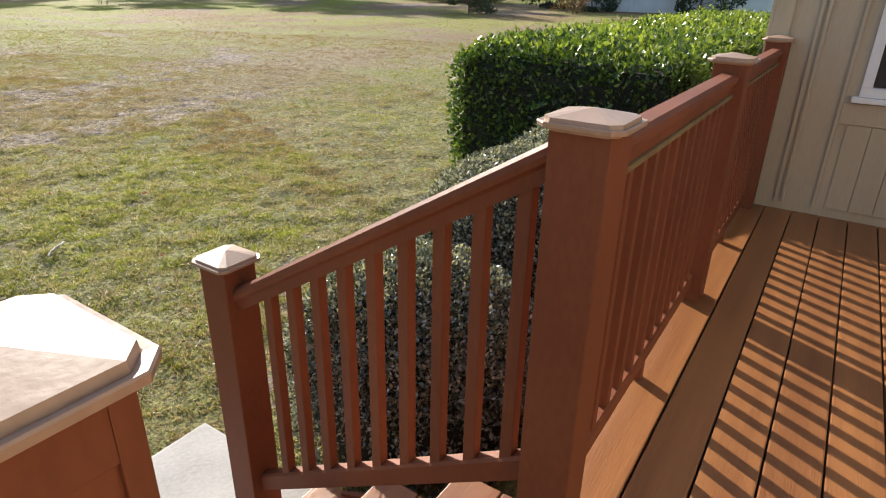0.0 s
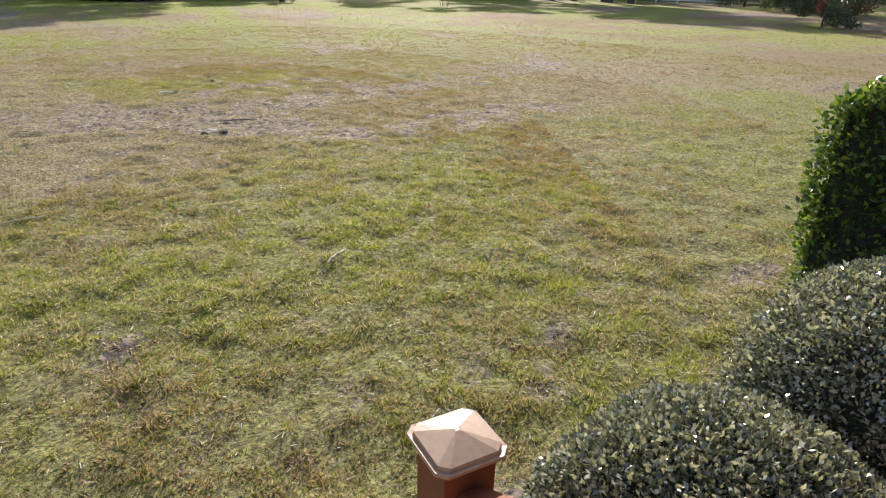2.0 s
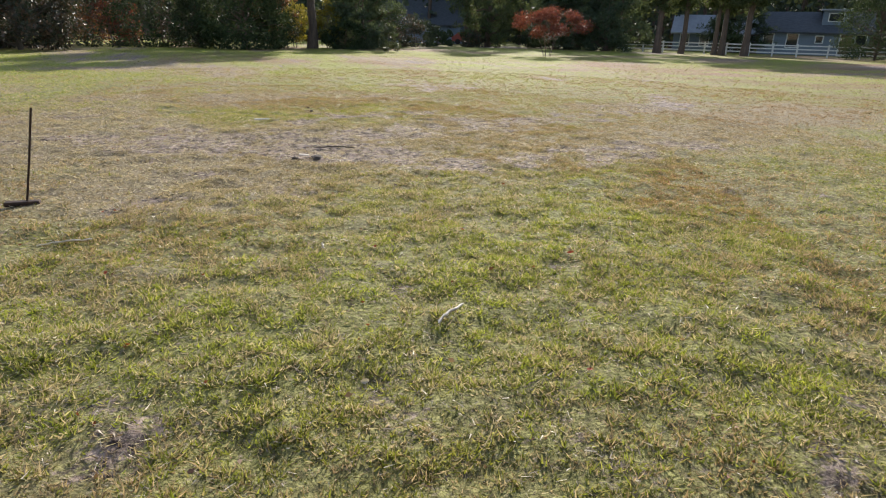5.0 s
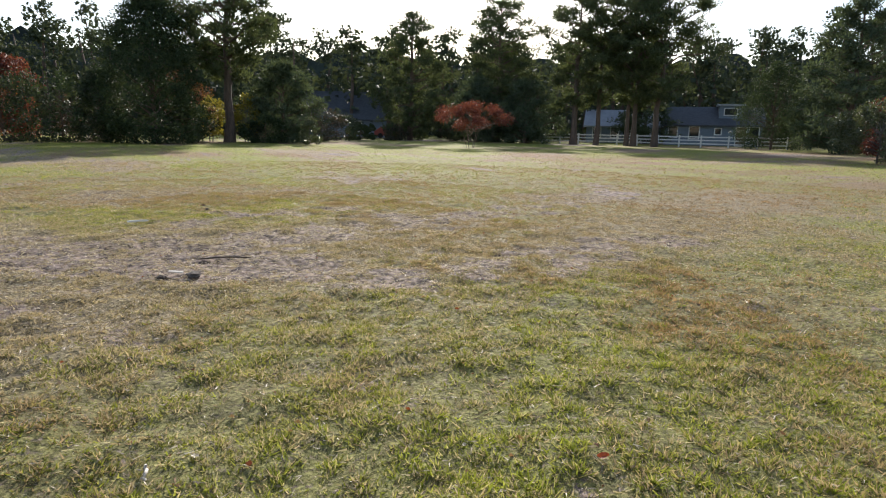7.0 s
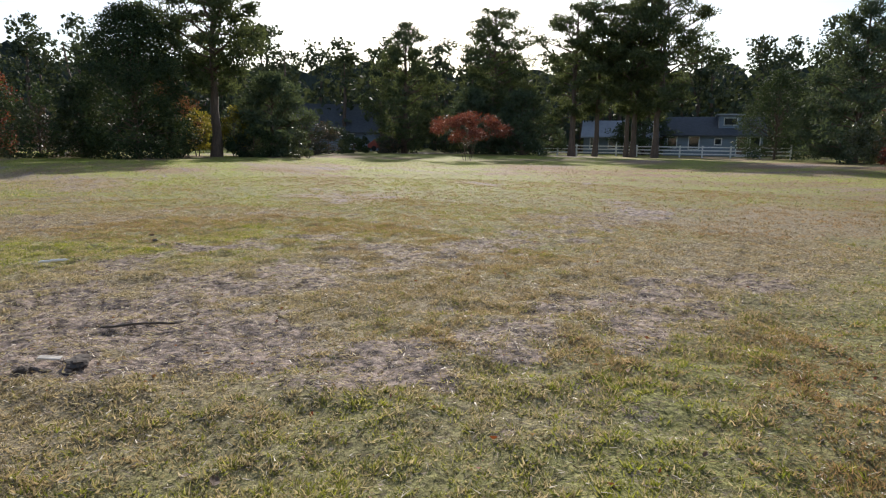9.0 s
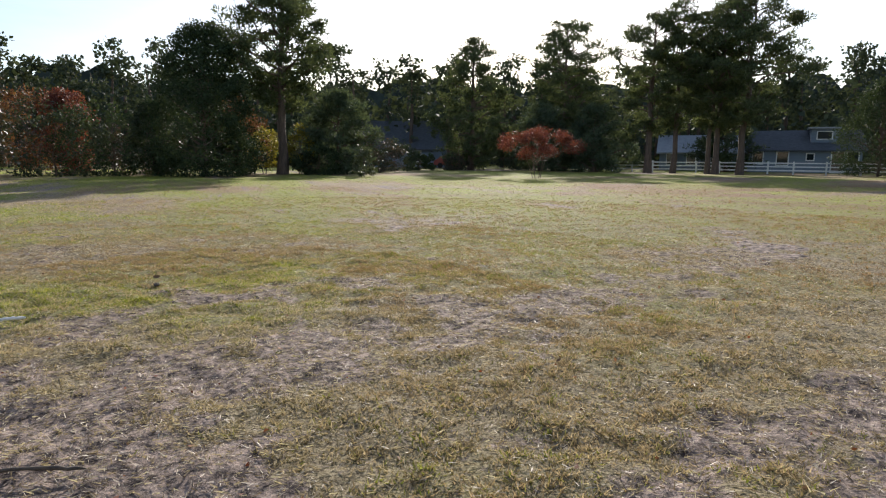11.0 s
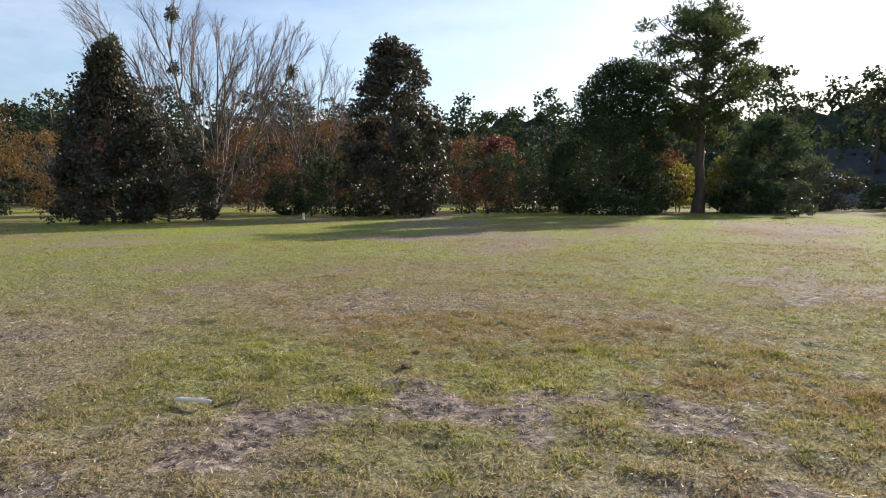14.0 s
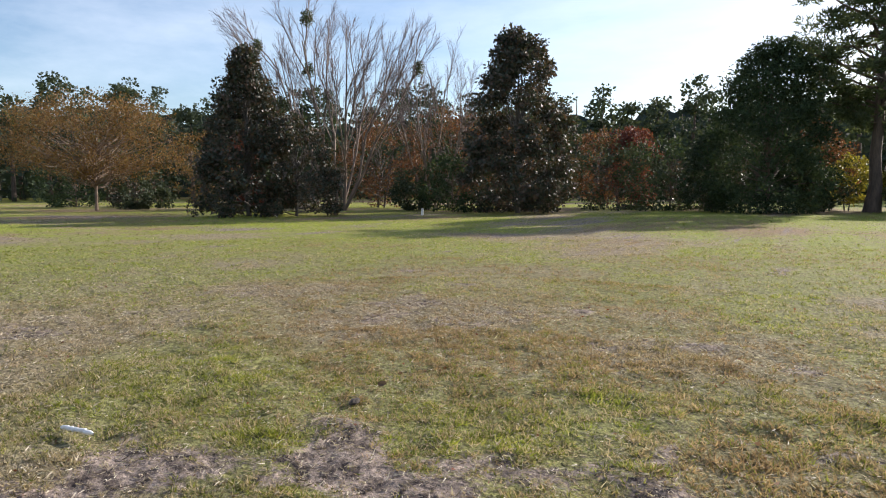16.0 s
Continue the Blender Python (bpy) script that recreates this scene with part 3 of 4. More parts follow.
for x in (-1.02, 0.171):
    bm = bmesh.new()
    side = [(0.03, DECK_Z - 0.03), (0.06, DECK_Z - 0.2), (1.0, 0.16), (1.0, 0.02), (0.62, 0.02), (0.03, 0.42)]
    a, b = [bm.verts.new((x, y, z)) for y, z in side], [bm.verts.new((x + 0.02, y, z)) for y, z in side]
    for i in range(len(side)):
        k2 = (i + 1) % len(side)
        bm.faces.new((a[i], a[k2], b[k2], b[i]))
    bm.faces.new(a[::-1]), bm.faces.new(b)
    bmesh.ops.recalc_face_normals(bm, faces=bm.faces)
    part("stringer", bm, RAIL, steps)

# House: wing wall with board-and-batten siding and a window, plain walls behind
WX = 2.985
wing = thing("wall_wing", pose(0, 0, 0), "cream board-and-batten house wall beside the porch", "wall", kind="structure")
WIN = (-1.25, -0.36, 1.42, 2.55)  # y from, y to, z from, z to
bm = bmesh.new()
for lo, hi in (((WX, WIN[1], 0.0), (WX + 0.15, 0.13, 3.3)), ((WX, -3.0, 0.0), (WX + 0.15, WIN[0], 3.3)), ((WX, WIN[0], 0.0), (WX + 0.15, WIN[1], WIN[2])), ((WX, WIN[0], WIN[3]), (WX + 0.15, WIN[1], 3.3))):
    box(bm, lo, hi)
box(bm, (WX + 0.152, -0.02, 0), (11.0, 0.128, 3.3))
part("wall_body", bm, SIDING, wing)
for y in (0.085,):
    part("corner_board", boxed((WX - 0.022, y - 0.045, 0.78), (WX, y + 0.047, 3.3), 0.003), SIDING, wing)
    part("corner_board", boxed((WX - 0.022, 0.1325, 0.2), (WX + 0.09, 0.152, 3.3), 0.003), SIDING, wing)
for y, z0, z1 in [(-0.09, 0.78, 3.3), (-0.125, 0.78, 3.3), (-0.29, 0.78, 3.3)]:
    part("batten", boxed((WX - 0.016, y - 0.009, z0), (WX, y + 0.009, z1), 0.002), SIDING, wing)
part("sill_rail", boxed((WX - 0.018, -1.4, 1.27), (WX, -0.3, 1.385), 0.003), SIDING, wing)
for i in range(9):
    y = -0.345 - 0.118 * i
    part("board", boxed((WX - 0.01, y - 0.1145, 0.785), (WX, y, 1.268), 0.003), SIDING, wing)
for y in (-1.55, -1.8, -2.05, -2.3, -2.55):
    part("batten", boxed((WX - 0.016, y - 0.012, 0.78), (WX, y + 0.012, 3.3), 0.002), SIDING, wing)
window = thing("window_1", pose(0, 0, 0), "white-framed window in the cream house wall", "window", kind="structure")
wy0, wy1, wz0, wz1 = WIN
bm = bmesh.new()
for lo, hi in (((wy0, wz0), (wy1, wz0 + 0.05)), ((wy0, wz1 - 0.05), (wy1, wz1)), ((wy0, wz0 + 0.05), (wy0 + 0.05, wz1 - 0.05)), ((wy1 - 0.05, wz0 + 0.05), (wy1, wz1 - 0.05)), ((wy0 + 0.05, (wz0 + wz1) / 2 - 0.018), (wy1 - 0.05, (wz0 + wz1) / 2 + 0.018))):
    box(bm, (WX - 0.02, lo[0], lo[1]), (WX + 0.06, hi[0], hi[1]), 0.003)
part("window_frame", bm, TRIM, window)
part("window_sill", boxed((WX - 0.045, wy0 - 0.03, wz0 - 0.03), (WX + 0.02, wy1 + 0.03, wz0 - 0.001), 0.004), TRIM, window)
for lo, hi in ((wz0 + 0.05, (wz0 + wz1) / 2 - 0.018), ((wz0 + wz1) / 2 + 0.018, wz1 - 0.05)):
    part("pane", boxed((WX + 0.02, wy0 + 0.05, lo), (WX + 0.026, wy1 - 0.05, hi)), GLASS, window)
back_wall = part("wall_house", boxed((-6.0, -3.2, 0.0), (WX + 0.15, -3.02, 3.3)), SIDING)
tagged(back_wall, "plain cream house wall behind the porch", "wall", kind="structure")
for nm, lo, hi in (("roof_wing", (WX - 0.25, -6.0, 3.31), (11.3, 0.5, 3.45)), ("roof_house", (-6.3, -9.0, 3.31), (WX - 0.26, -2.9, 3.45))):
    tagged(part(nm, boxed(lo, hi, 0.01), ROOF), "low grey shingle roof of the house", "roof", kind="structure")

deck = thing("deck", pose(0, 0, 0), "orange-brown composite deck boards with shadow gaps", "deck", kind="structure")
# One near-black sheet under the boards paints the shade seen in their gaps
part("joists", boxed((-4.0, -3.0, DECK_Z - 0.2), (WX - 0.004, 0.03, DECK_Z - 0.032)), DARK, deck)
part("fascia", boxed((-4.0, 0.032, DECK_Z - 0.24), (WX - 0.004, 0.05, DECK_Z - 0.027), 0.002), RAIL, deck)
edges = [0.064] + [-0.122 - 0.143 * i for i in range(21)]
for a, b in zip(edges[:-1], edges[1:]):
    part("board", boxed((-4.0, b + 0.003, DECK_Z - 0.025), (WX - 0.004, a - 0.003, DECK_Z), 0.004), DECK, deck)

# The porch falls slightly towards the wing and lies a little askew to the steps
FALL, SKEW = 0.016, 1.4
for ob in (railing, deck):
    done = set()
    for o in ob.children_recursive:
        x0 = o.location.x + (o.parent.location.x if o.parent is not ob else 0)
        if o.data.name not in done:
            done.add(o.data.name)
            for q in o.data.vertices:
                q.co.z -= FALL * (q.co.x + x0)
for ob in (railing, deck):
    ob.matrix_basis = pose(0, 0, 0, 0, 0, SKEW)


# ---- hedge and clipped shrubs ----
def hedge_shell(n, lo, hi, edge=0.22):
    """Places and outward ways on a rounded block."""
    lo, hi = np.array(lo, float), np.array(hi, float)
    mid, half = (lo + hi) / 2, (hi - lo) / 2
    area = np.array([half[1] * half[2], half[1] * half[2], half[0] * half[2], half[0] * half[2], half[0] * half[1]])
    side = rng.choice(5, n, p=area / area.sum())
    p = rng.uniform(-1, 1, (n, 3)) * half
    for s, (ax, sg) in enumerate(((0, -1), (0, 1), (1, -1), (1, 1), (2, 1))):
        p[side == s, ax] = sg * half[ax]
    inner = np.maximum(half - edge, 0.01)
    c = np.clip(p, -inner, inner)
    c[:, 2] = np.clip(p[:, 2], -half[2], inner[2])
    out = unit(p - c)
    return mid + c + out * edge, out


hedge = thing("hedge", pose(0, 0, 0), "clipped dark green broadleaf hedge along the house", "hedge")
hp, ho = hedge_shell(105000, (3.08, 0.45, 0.0), (10.5, 2.34, 1.5))
near = hp[:, 0] < 5.2
pick = near | (rng.random(len(hp)) < 0.35)
hp, ho = hp[pick], ho[pick]
bumpy = (lattice(hp[:, 0] + hp[:, 1] * 0.7, hp[:, 2] + hp[:, 1] * 0.5, 0.3, 31) - 0.5) * 0.11 + rng.normal(size=len(hp)) * 0.025
hp = hp + ho * bumpy[:, None] - ho * (0.08 * rng.random(len(hp)) ** 2)[:, None]
hv, hf = leaves(hp, ho * 0.55 + ball(len(hp)) + np.array([0, 0, 0.35]), 0.03 + 0.03 * rng.random(len(hp)), 0.26, 0.08)
raw("leaves", hv, hf, HEDGELEAF, hedge, "glossy dark green leaves with pale young tips")
# Solid filler against see-through; its near-black colour stands for shade inside the hedge
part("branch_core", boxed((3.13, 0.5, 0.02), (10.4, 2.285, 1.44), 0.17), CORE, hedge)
# Extra pale leaves over the top paint it brighter, as sunlight would
k = 7000
yp = np.column_stack([rng.uniform(3.2, 10.3, k), rng.uniform(0.5, 2.32, k), np.full(k, 1.5)])
yp[:, 2] += rng.normal(size=k) * 0.03 + (lattice(yp[:, 0], yp[:, 1], 0.3, 33) - 0.5) * 0.08 - 0.14 * np.clip((yp[:, 1] - 2.1) / 0.24, 0, 1) ** 2
sv, sf = leaves(yp, ball(k) + np.array([0, 0, 0.8]), 0.03 + 0.04 * rng.random(k), 0.24, 0.06)
tagged(raw("young_leaves", sv, sf, SUNLIT_TOP, hedge, "pale yellow-green leaves on top, coloured as if sunlit"), kind="stuff")


def mound(x, y, r, high, n, seed, group="clipped shrubs by the steps"):
    """A clipped dome of tiny leaves on a solid core, near-black to stand for inner shade."""
    ob = thing("clipped_shrub", pose(x, y, 0), "clipped round shrub of tiny glossy grey-green leaves", "shrub", group)
    d = ball(n)
    d[:, 2] = np.abs(d[:, 2]) * 1.1 - 0.1
    d = unit(d)
    shape = np.sign(d) * np.abs(d) ** np.array([0.92, 0.92, 0.8])
    p = shape * np.array([r, r, high * 0.62]) + np.array([0, 0, high * 0.38])
    low = d[:, 2] < 0.06
    p[low, 2] = rng.uniform(0.03, high * 0.42, low.sum())
    wob = 1 + 0.07 * (lattice(d[:, 0] * 3 + seed, d[:, 1] * 3 + d[:, 2] * 2, 0.7, seed) - 0.5) + rng.normal(size=n) * 0.014 - 0.10 * rng.random(n) ** 2.5
    p[:, :2] *= wob[:, None]
    p[:, 2] = p[:, 2] * (0.5 + 0.5 * wob)
    v, f = leaves(p, d * 0.5 + ball(n) + np.array([0, 0, 0.3]), 0.015 + 0.014 * rng.random(n), 0.28, 0.06)
    raw("leaves", v, f, BOXLEAF, ob)
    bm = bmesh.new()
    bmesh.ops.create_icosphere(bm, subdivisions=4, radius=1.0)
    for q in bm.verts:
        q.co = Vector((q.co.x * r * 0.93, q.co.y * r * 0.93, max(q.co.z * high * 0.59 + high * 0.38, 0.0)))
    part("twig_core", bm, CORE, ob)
    return ob


mound(0.86, 1.02, 0.54, 0.88, 42000, 41)
mound(1.92, 1.0, 0.68, 1.1, 48000, 42)
mound(2.78, 1.0, 0.66, 1.14, 28000, 43)


# ---- trees ----
def crooked(a, b, bends, amount):
    """A slightly wandering line of points from a to b."""
    t = np.linspace(0, 1, bends)[:, None]
    p = np.asarray(a) * (1 - t) + np.asarray(b) * t
    w = rng.normal(size=(bends, 3)) * amount * np.sin(np.pi * t) ** 0.7
    return p + w


BROAD = ((0.04, 0.55), (0.12, 0.95), (0.28, 1.0), (0.48, 0.8), (0.68, 0.62), (0.86, 0.42), (1.0, 0.06))
ROUND = ((0.14, 0.5), (0.3, 0.8), (0.52, 0.95), (0.72, 1.0), (0.88, 0.72), (1.0, 0.2))
HIGH = ((0.26, 0.25), (0.4, 0.7), (0.56, 0.95), (0.72, 1.0), (0.86, 0.8), (1.0, 0.2))
OPEN = ((0.36, 0.3), (0.46, 0.5), (0.56, 0.95), (0.68, 1.0), (0.8, 0.86), (0.9, 0.66), (0.97, 0.4), (1.0, 0.15))


def pine(x, y, high, half, outline=ROUND, lean=0.0, group="tall pines across the lawn", material=NEEDLE, limbs_n=64, puff=0.62, radius=None, per=62):
    """A pine: one trunk, limbs within an outline of (height, reach), rounded puffs of needles along their outer halves."""
    ob = thing("pine_tree", pose(x, y, 0), "tall dark pine with rounded clusters of needles", "tree", group)
    r0 = radius or high * 0.019
    trunk = crooked((0, 0, -0.1), (lean, lean * 0.4, high * 0.985), 9, high * 0.006)
    rad = np.linspace(1, 0.1, 9) ** 0.8 * r0
    rad[0] *= 1.35
    v, f = tubes([(trunk, rad)], 9)
    raw("trunk", v, f, BARK, ob, "scaly grey-brown trunk", smooth=True)
    hs, rs = np.array(outline).T
    lobes = 0.78 + 0.4 * rng.random(7)
    limbs, puffs, sizes = [], [], []
    for i in range(limbs_n):
        t = hs[0] + (1 - hs[0]) * (i + rng.random()) / limbs_n
        az = i * 2.4 + rng.normal() * 0.45
        reach = half * np.interp(t, hs, rs) * (0.5 + 0.5 * rng.random() ** 0.7) * lobes[int(az * 7 / (2 * math.pi)) % 7]
        a = np.array([np.interp(t * 8, np.arange(9), trunk[:, m]) for m in range(3)])
        a[2] -= reach * 0.22
        s = (t - hs[0]) / (1 - hs[0])
        b = np.array([a[0] + math.cos(az) * reach, a[1] + math.sin(az) * reach, t * high + reach * (0.02 + 0.22 * s) - 0.1 * high * 0.1])
        line = crooked(a, b, 6, reach * 0.05)
        limbs.append((line, np.linspace(1, 0.18, 6) * (0.022 + 0.017 * reach)))
        for _ in range(2 + int(reach * 1.9)):
            u = 0.42 + 0.6 * rng.random() ** 0.7
            c = np.array([np.interp(min(u, 1) * 5, np.arange(6), line[:, m]) for m in range(3)])
            off = rng.normal(size=3) * np.array([0.3, 0.3, 0.2]) * (0.3 + 0.28 * reach)
            puffs.append(c + off)
            sizes.append(puff * (0.6 + 0.75 * rng.random()))
            limbs.append((crooked(c, c + off, 3, 0.02), np.array([0.02, 0.014, 0.006])))
    v, f = tubes(limbs, 4)
    raw("limb", v, f, BARK, ob)
    puffs, sizes = np.repeat(np.array(puffs), per, 0), np.repeat(np.array(sizes), per)
    out = ball(len(puffs))
    p = puffs + out * (sizes * rng.random(len(puffs)) ** 0.5)[:, None] * np.array([1.15, 1.15, 0.5])
    v, f = spikes(p, out + ball(len(p)) * 0.8 + np.array([0, 0, 0.35]), 0.2 + 0.2 * rng.random(len(p)), 0.17)
    raw("crown", v, f, material, ob, "dark green needle clusters")
    return ob


def leafy_tree(name, x, y, high, spread, material, label, leaf=0.12, n=9000, low=0.1, shape="cone", group="", bark=BARKGREY, stems=1, wide=0.3, core=True, flat=1.0, taper=0.8, twig=40, outline=None, lump=1.0):
    """A broadleaf or cedar tree: trunk, limbs, and a crown of single leaves in uneven clumps."""
    ob = thing(name, pose(x, y, 0), label, "tree" if "shrub" not in name else "shrub", group)
    lines = []
    for s in range(stems):
        az = s * 2.4 + 0.5
        off = 0.0 if stems == 1 else spread * 0.16
        a = np.array([math.cos(az) * off * 0.25, math.sin(az) * off * 0.25, -0.1])
        b = np.array([math.cos(az) * off, math.sin(az) * off, high * (0.85 if shape == "cone" else 0.6)])
        lines.append((crooked(a, b, 6, high * 0.012), np.linspace(1, 0.2, 6) * high * 0.016 / max(1, stems) ** 0.5))
    clumps = []
    nc = max(30, int(spread * high * (3.2 if shape == "cone" else 1.8)))
    for i in range(nc):
        if outline:
            t = 0.02 + 0.97 * (i + rng.random()) / nc
            hs, rs = np.array(outline).T
            r, z = spread * 0.5 * np.interp(t, hs, rs) * (0.45 + 0.55 * rng.random() ** 0.4), t * high
        elif shape == "cone":
            t = low + (1 - low) * rng.random() ** 1.25
            s = (t - low) / (1 - low)
            r = spread * 0.5 * ((1 - s) ** taper * 0.94 + 0.05) * (0.5 + 0.5 * rng.random() ** 0.35)
            if s < 0.1:
                r *= 0.88
            z = t * high
        elif shape == "dome":
            d = ball(1)[0]
            q = (0.5 + 0.5 * rng.random() ** 0.45)
            r, z = spread * 0.5 * q * math.hypot(d[0], d[1]), high * (low + (1 - low) * (0.42 + 0.5 * q * d[2] * flat))
        else:
            t = rng.random()
            r, z = spread * 0.5 * (0.35 + 0.65 * t ** 0.6) * (0.6 + 0.4 * rng.random()), high * (low + (0.97 - low) * (0.15 + 0.8 * rng.random()))
        az = rng.random() * 2 * math.pi
        clumps.append((math.cos(az) * r, math.sin(az) * r, z))
    clumps = np.array(clumps)
    for c in clumps[:: max(1, len(clumps) // twig)]:
        lines.append((crooked((0, 0, max(0.1, c[2] * 0.55)), c, 5, spread * 0.02), np.linspace(1, 0.12, 5) * high * 0.0055))
    v, f = tubes(lines, 6)
    raw("trunk", v, f, bark, ob)
    # A solid dark cone stands in for the shade within the crown
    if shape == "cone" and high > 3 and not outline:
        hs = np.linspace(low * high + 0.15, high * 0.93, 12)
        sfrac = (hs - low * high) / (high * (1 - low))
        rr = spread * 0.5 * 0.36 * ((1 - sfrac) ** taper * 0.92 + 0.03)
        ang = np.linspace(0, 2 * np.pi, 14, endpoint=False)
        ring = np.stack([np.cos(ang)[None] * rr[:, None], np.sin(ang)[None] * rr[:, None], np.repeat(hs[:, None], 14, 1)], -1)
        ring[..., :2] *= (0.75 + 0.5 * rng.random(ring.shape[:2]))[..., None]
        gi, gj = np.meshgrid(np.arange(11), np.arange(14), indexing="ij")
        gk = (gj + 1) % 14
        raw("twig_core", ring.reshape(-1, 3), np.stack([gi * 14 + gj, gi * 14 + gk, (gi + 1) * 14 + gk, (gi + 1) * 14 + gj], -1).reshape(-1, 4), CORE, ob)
    which = rng.integers(0, len(clumps), n)
    cs = 0.5 * (spread * high) ** 0.5 * (0.15 if shape == "cone" else 0.19) * lump + 0.06
    weight = 0.6 + 0.8 * rng.random(len(clumps))
    off = ball(n) * (rng.random(n) ** 0.45)[:, None] * (cs * weight[which])[:, None] * np.array([1.15, 1.15, 0.85 * flat])
    p = clumps[which] + off
    p[:, 2] = np.maximum(p[:, 2], 0.05 + 0.2 * rng.random(n))
    d = unit(off) * 0.6 + ball(n) + np.array([0, 0, -0.15])
    v, f = leaves(p, d, leaf * (0.6 + 0.8 * rng.random(n)), wide, 0.08)
    raw("crown", v, f, material, ob)
    return ob


def bare_tree(x, y, high, half, stems=9, label="tall leafless vase-shaped tree with mistletoe clumps", balls=6, name="bare_tree"):
    """A leafless many-stemmed tree: a fan of long stems, upright branches, a haze of fine twigs."""
    ob = thing(name, pose(x, y, 0), label, "tree")
    thick, thin, marks = [], [], []
    forks = (6, 7, 8)

    def grow(a, d, length, r, level):
        line = crooked(a, a + d * length, 5, length * 0.02)
        line[:, 2] += np.linspace(0, 1, 5) ** 2 * length * 0.06
        (thick if level < 2 else thin).append((line, np.linspace(r, r * 0.4, 5)))
        if level == 1:
            marks.append(line[2])
        if level == 3:
            return
        for i in range(forks[level]):
            u = 0.36 + 0.64 * (i + 0.6 * rng.random()) / forks[level]
            c = np.array([np.interp(u * 4, np.arange(5), line[:, m]) for m in range(3)])
            k = unit(d + ball(1)[0] * (0.36, 0.48, 0.62)[level] + np.array([0, 0, 0.08]))
            grow(c, k, length * (0.62 - 0.27 * u) * (0.7 + 0.5 * rng.random()), r * (0.45, 0.45, 0.55)[level], level + 1)

    for i in range(stems):
        az = i * 2.4 + rng.normal() * 0.2
        tilt = half / high * 1.25 * math.sqrt((i + 0.35) / stems)
        d = unit(np.array([math.cos(az) * tilt, math.sin(az) * tilt, 1.0]))
        grow(np.array([math.cos(az) * 0.3, math.sin(az) * 0.3, -0.1]), d, high * (0.7 + 0.16 * rng.random()), high * 0.0082, 0)
    v, f = tubes(thick, 6)
    raw("trunk", v, f, BARKRED, ob, "pale tan-grey stems", smooth=True)
    v, f = tubes(thin, 3)
    tagged(raw("twig_mass", v, f, BARKTWIG, ob, "fine leafless purple-grey twigs"), kind="stuff")
    marks = np.array(marks)
    for c in marks[rng.choice(len(marks), balls, replace=False)] if balls else ():
        q = c + ball(420) * (rng.random(420) ** 0.5)[:, None] * np.array([0.4, 0.4, 0.5])
        v, f = leaves(q, ball(420), 0.13, 0.3)
        tagged(raw("mistletoe", v, f, SAGE, ob, "round green mistletoe clump"), kind="stuff")
    return ob


PINES = "tall pines across the lawn"
pine(7.3, 52.9, 13.3, 5.4, OPEN, 0.35, PINES, NEEDLE, 46, 0.52, 0.36, 66)
pine(28.5, 67.1, 13.7, 4.6, BROAD, 0.3, PINES, NEEDLE, 62, 0.6, 0.3)
pine(39.2, 66.0, 15.8, 4.9, ROUND, 0.0, PINES, NEEDLE, 66, 0.66, 0.32)
pine(40.7, 53.8, 14.3, 4.3, HIGH, 0.2, PINES, NEEDLE, 40, 0.54, 0.33)
pine(42.6, 52.6, 15.6, 3.6, HIGH, 0.5, PINES, NEEDLE, 34, 0.52, 0.25)
pine(44.6, 50.4, 14.6, 3.6, HIGH, 0.1, PINES, NEEDLE, 30, 0.52, 0.22)
pine(45.0, 49.9, 15.4, 4.4, HIGH, 0.3, PINES, NEEDLE, 36, 0.54, 0.27)
pine(45.8, 47.9, 15.2, 5.4, HIGH, 0.7, PINES, NEEDLE, 42, 0.54, 0.3)
pine(50.2, 32.4, 11.8, 5.0, BROAD, 0.4, PINES, NEEDLEBLUE, 60, 0.55, 0.26)
pine(11.6, 54.2, 6.2, 4.2, BROAD, 0.2, PINES, NEEDLEBLUE, 44, 0.6, 0.16)
pine(34.5, 63.0, 6.8, 4.6, BROAD, 0.0, PINES, NEEDLEBLUE, 40, 0.62, 0.16)
pine(38.0, 58.5, 6.4, 4.0, BROAD, 0.0, PINES, NEEDLEBLUE, 36, 0.6, 0.16)
pine(54.5, 58.0, 8.0, 4.2, BROAD, 0.0, PINES, NEEDLEBLUE, 40, 0.62, 0.18)

BULLET = ((0.0, 0.8), (0.1, 0.97), (0.3, 1.0), (0.5, 0.86), (0.7, 0.7), (0.86, 0.5), (0.95, 0.3), (1.0, 0.08))
SPIRE = ((0.0, 0.86), (0.12, 1.0), (0.35, 0.84), (0.55, 0.6), (0.72, 0.42), (0.9, 0.22), (1.0, 0.06))
LOOSE = ((0.0, 0.7), (0.1, 0.95), (0.35, 1.0), (0.6, 0.85), (0.8, 0.6), (0.93, 0.34), (1.0, 0.1))
leafy_tree("cedar_tree", 2.1, 50.0, 9.3, 6.6, CEDAR, "dense dark green cedar reaching to the ground", 0.19, 34000, 0.02, "cone", bark=BARK, wide=0.22, outline=LOOSE, lump=1.15)
leafy_tree("cedar_tree", -1.0, 50.6, 4.6, 3.2, FAROAK, "loose grey-green evergreen beside the cedar", 0.19, 5000, 0.02, "cone", bark=BARK, wide=0.26, outline=LOOSE, lump=1.2)
leafy_tree("cedar_tree", 53.1, 40.8, 7.5, 6.2, CEDAR, "dense dark rounded evergreen beside the white fence", 0.17, 15000, 0.02, "cone", bark=BARK, wide=0.22, outline=LOOSE, lump=1.15)
leafy_tree("magnolia_tree", -10.0, 42.5, 9.9, 6.0, MAGNOLIA, "tall bullet-shaped magnolia with glossy dark leaves to the ground", 0.19, 30000, 0.02, "cone", "magnolias on the lawn", outline=BULLET, lump=0.8)
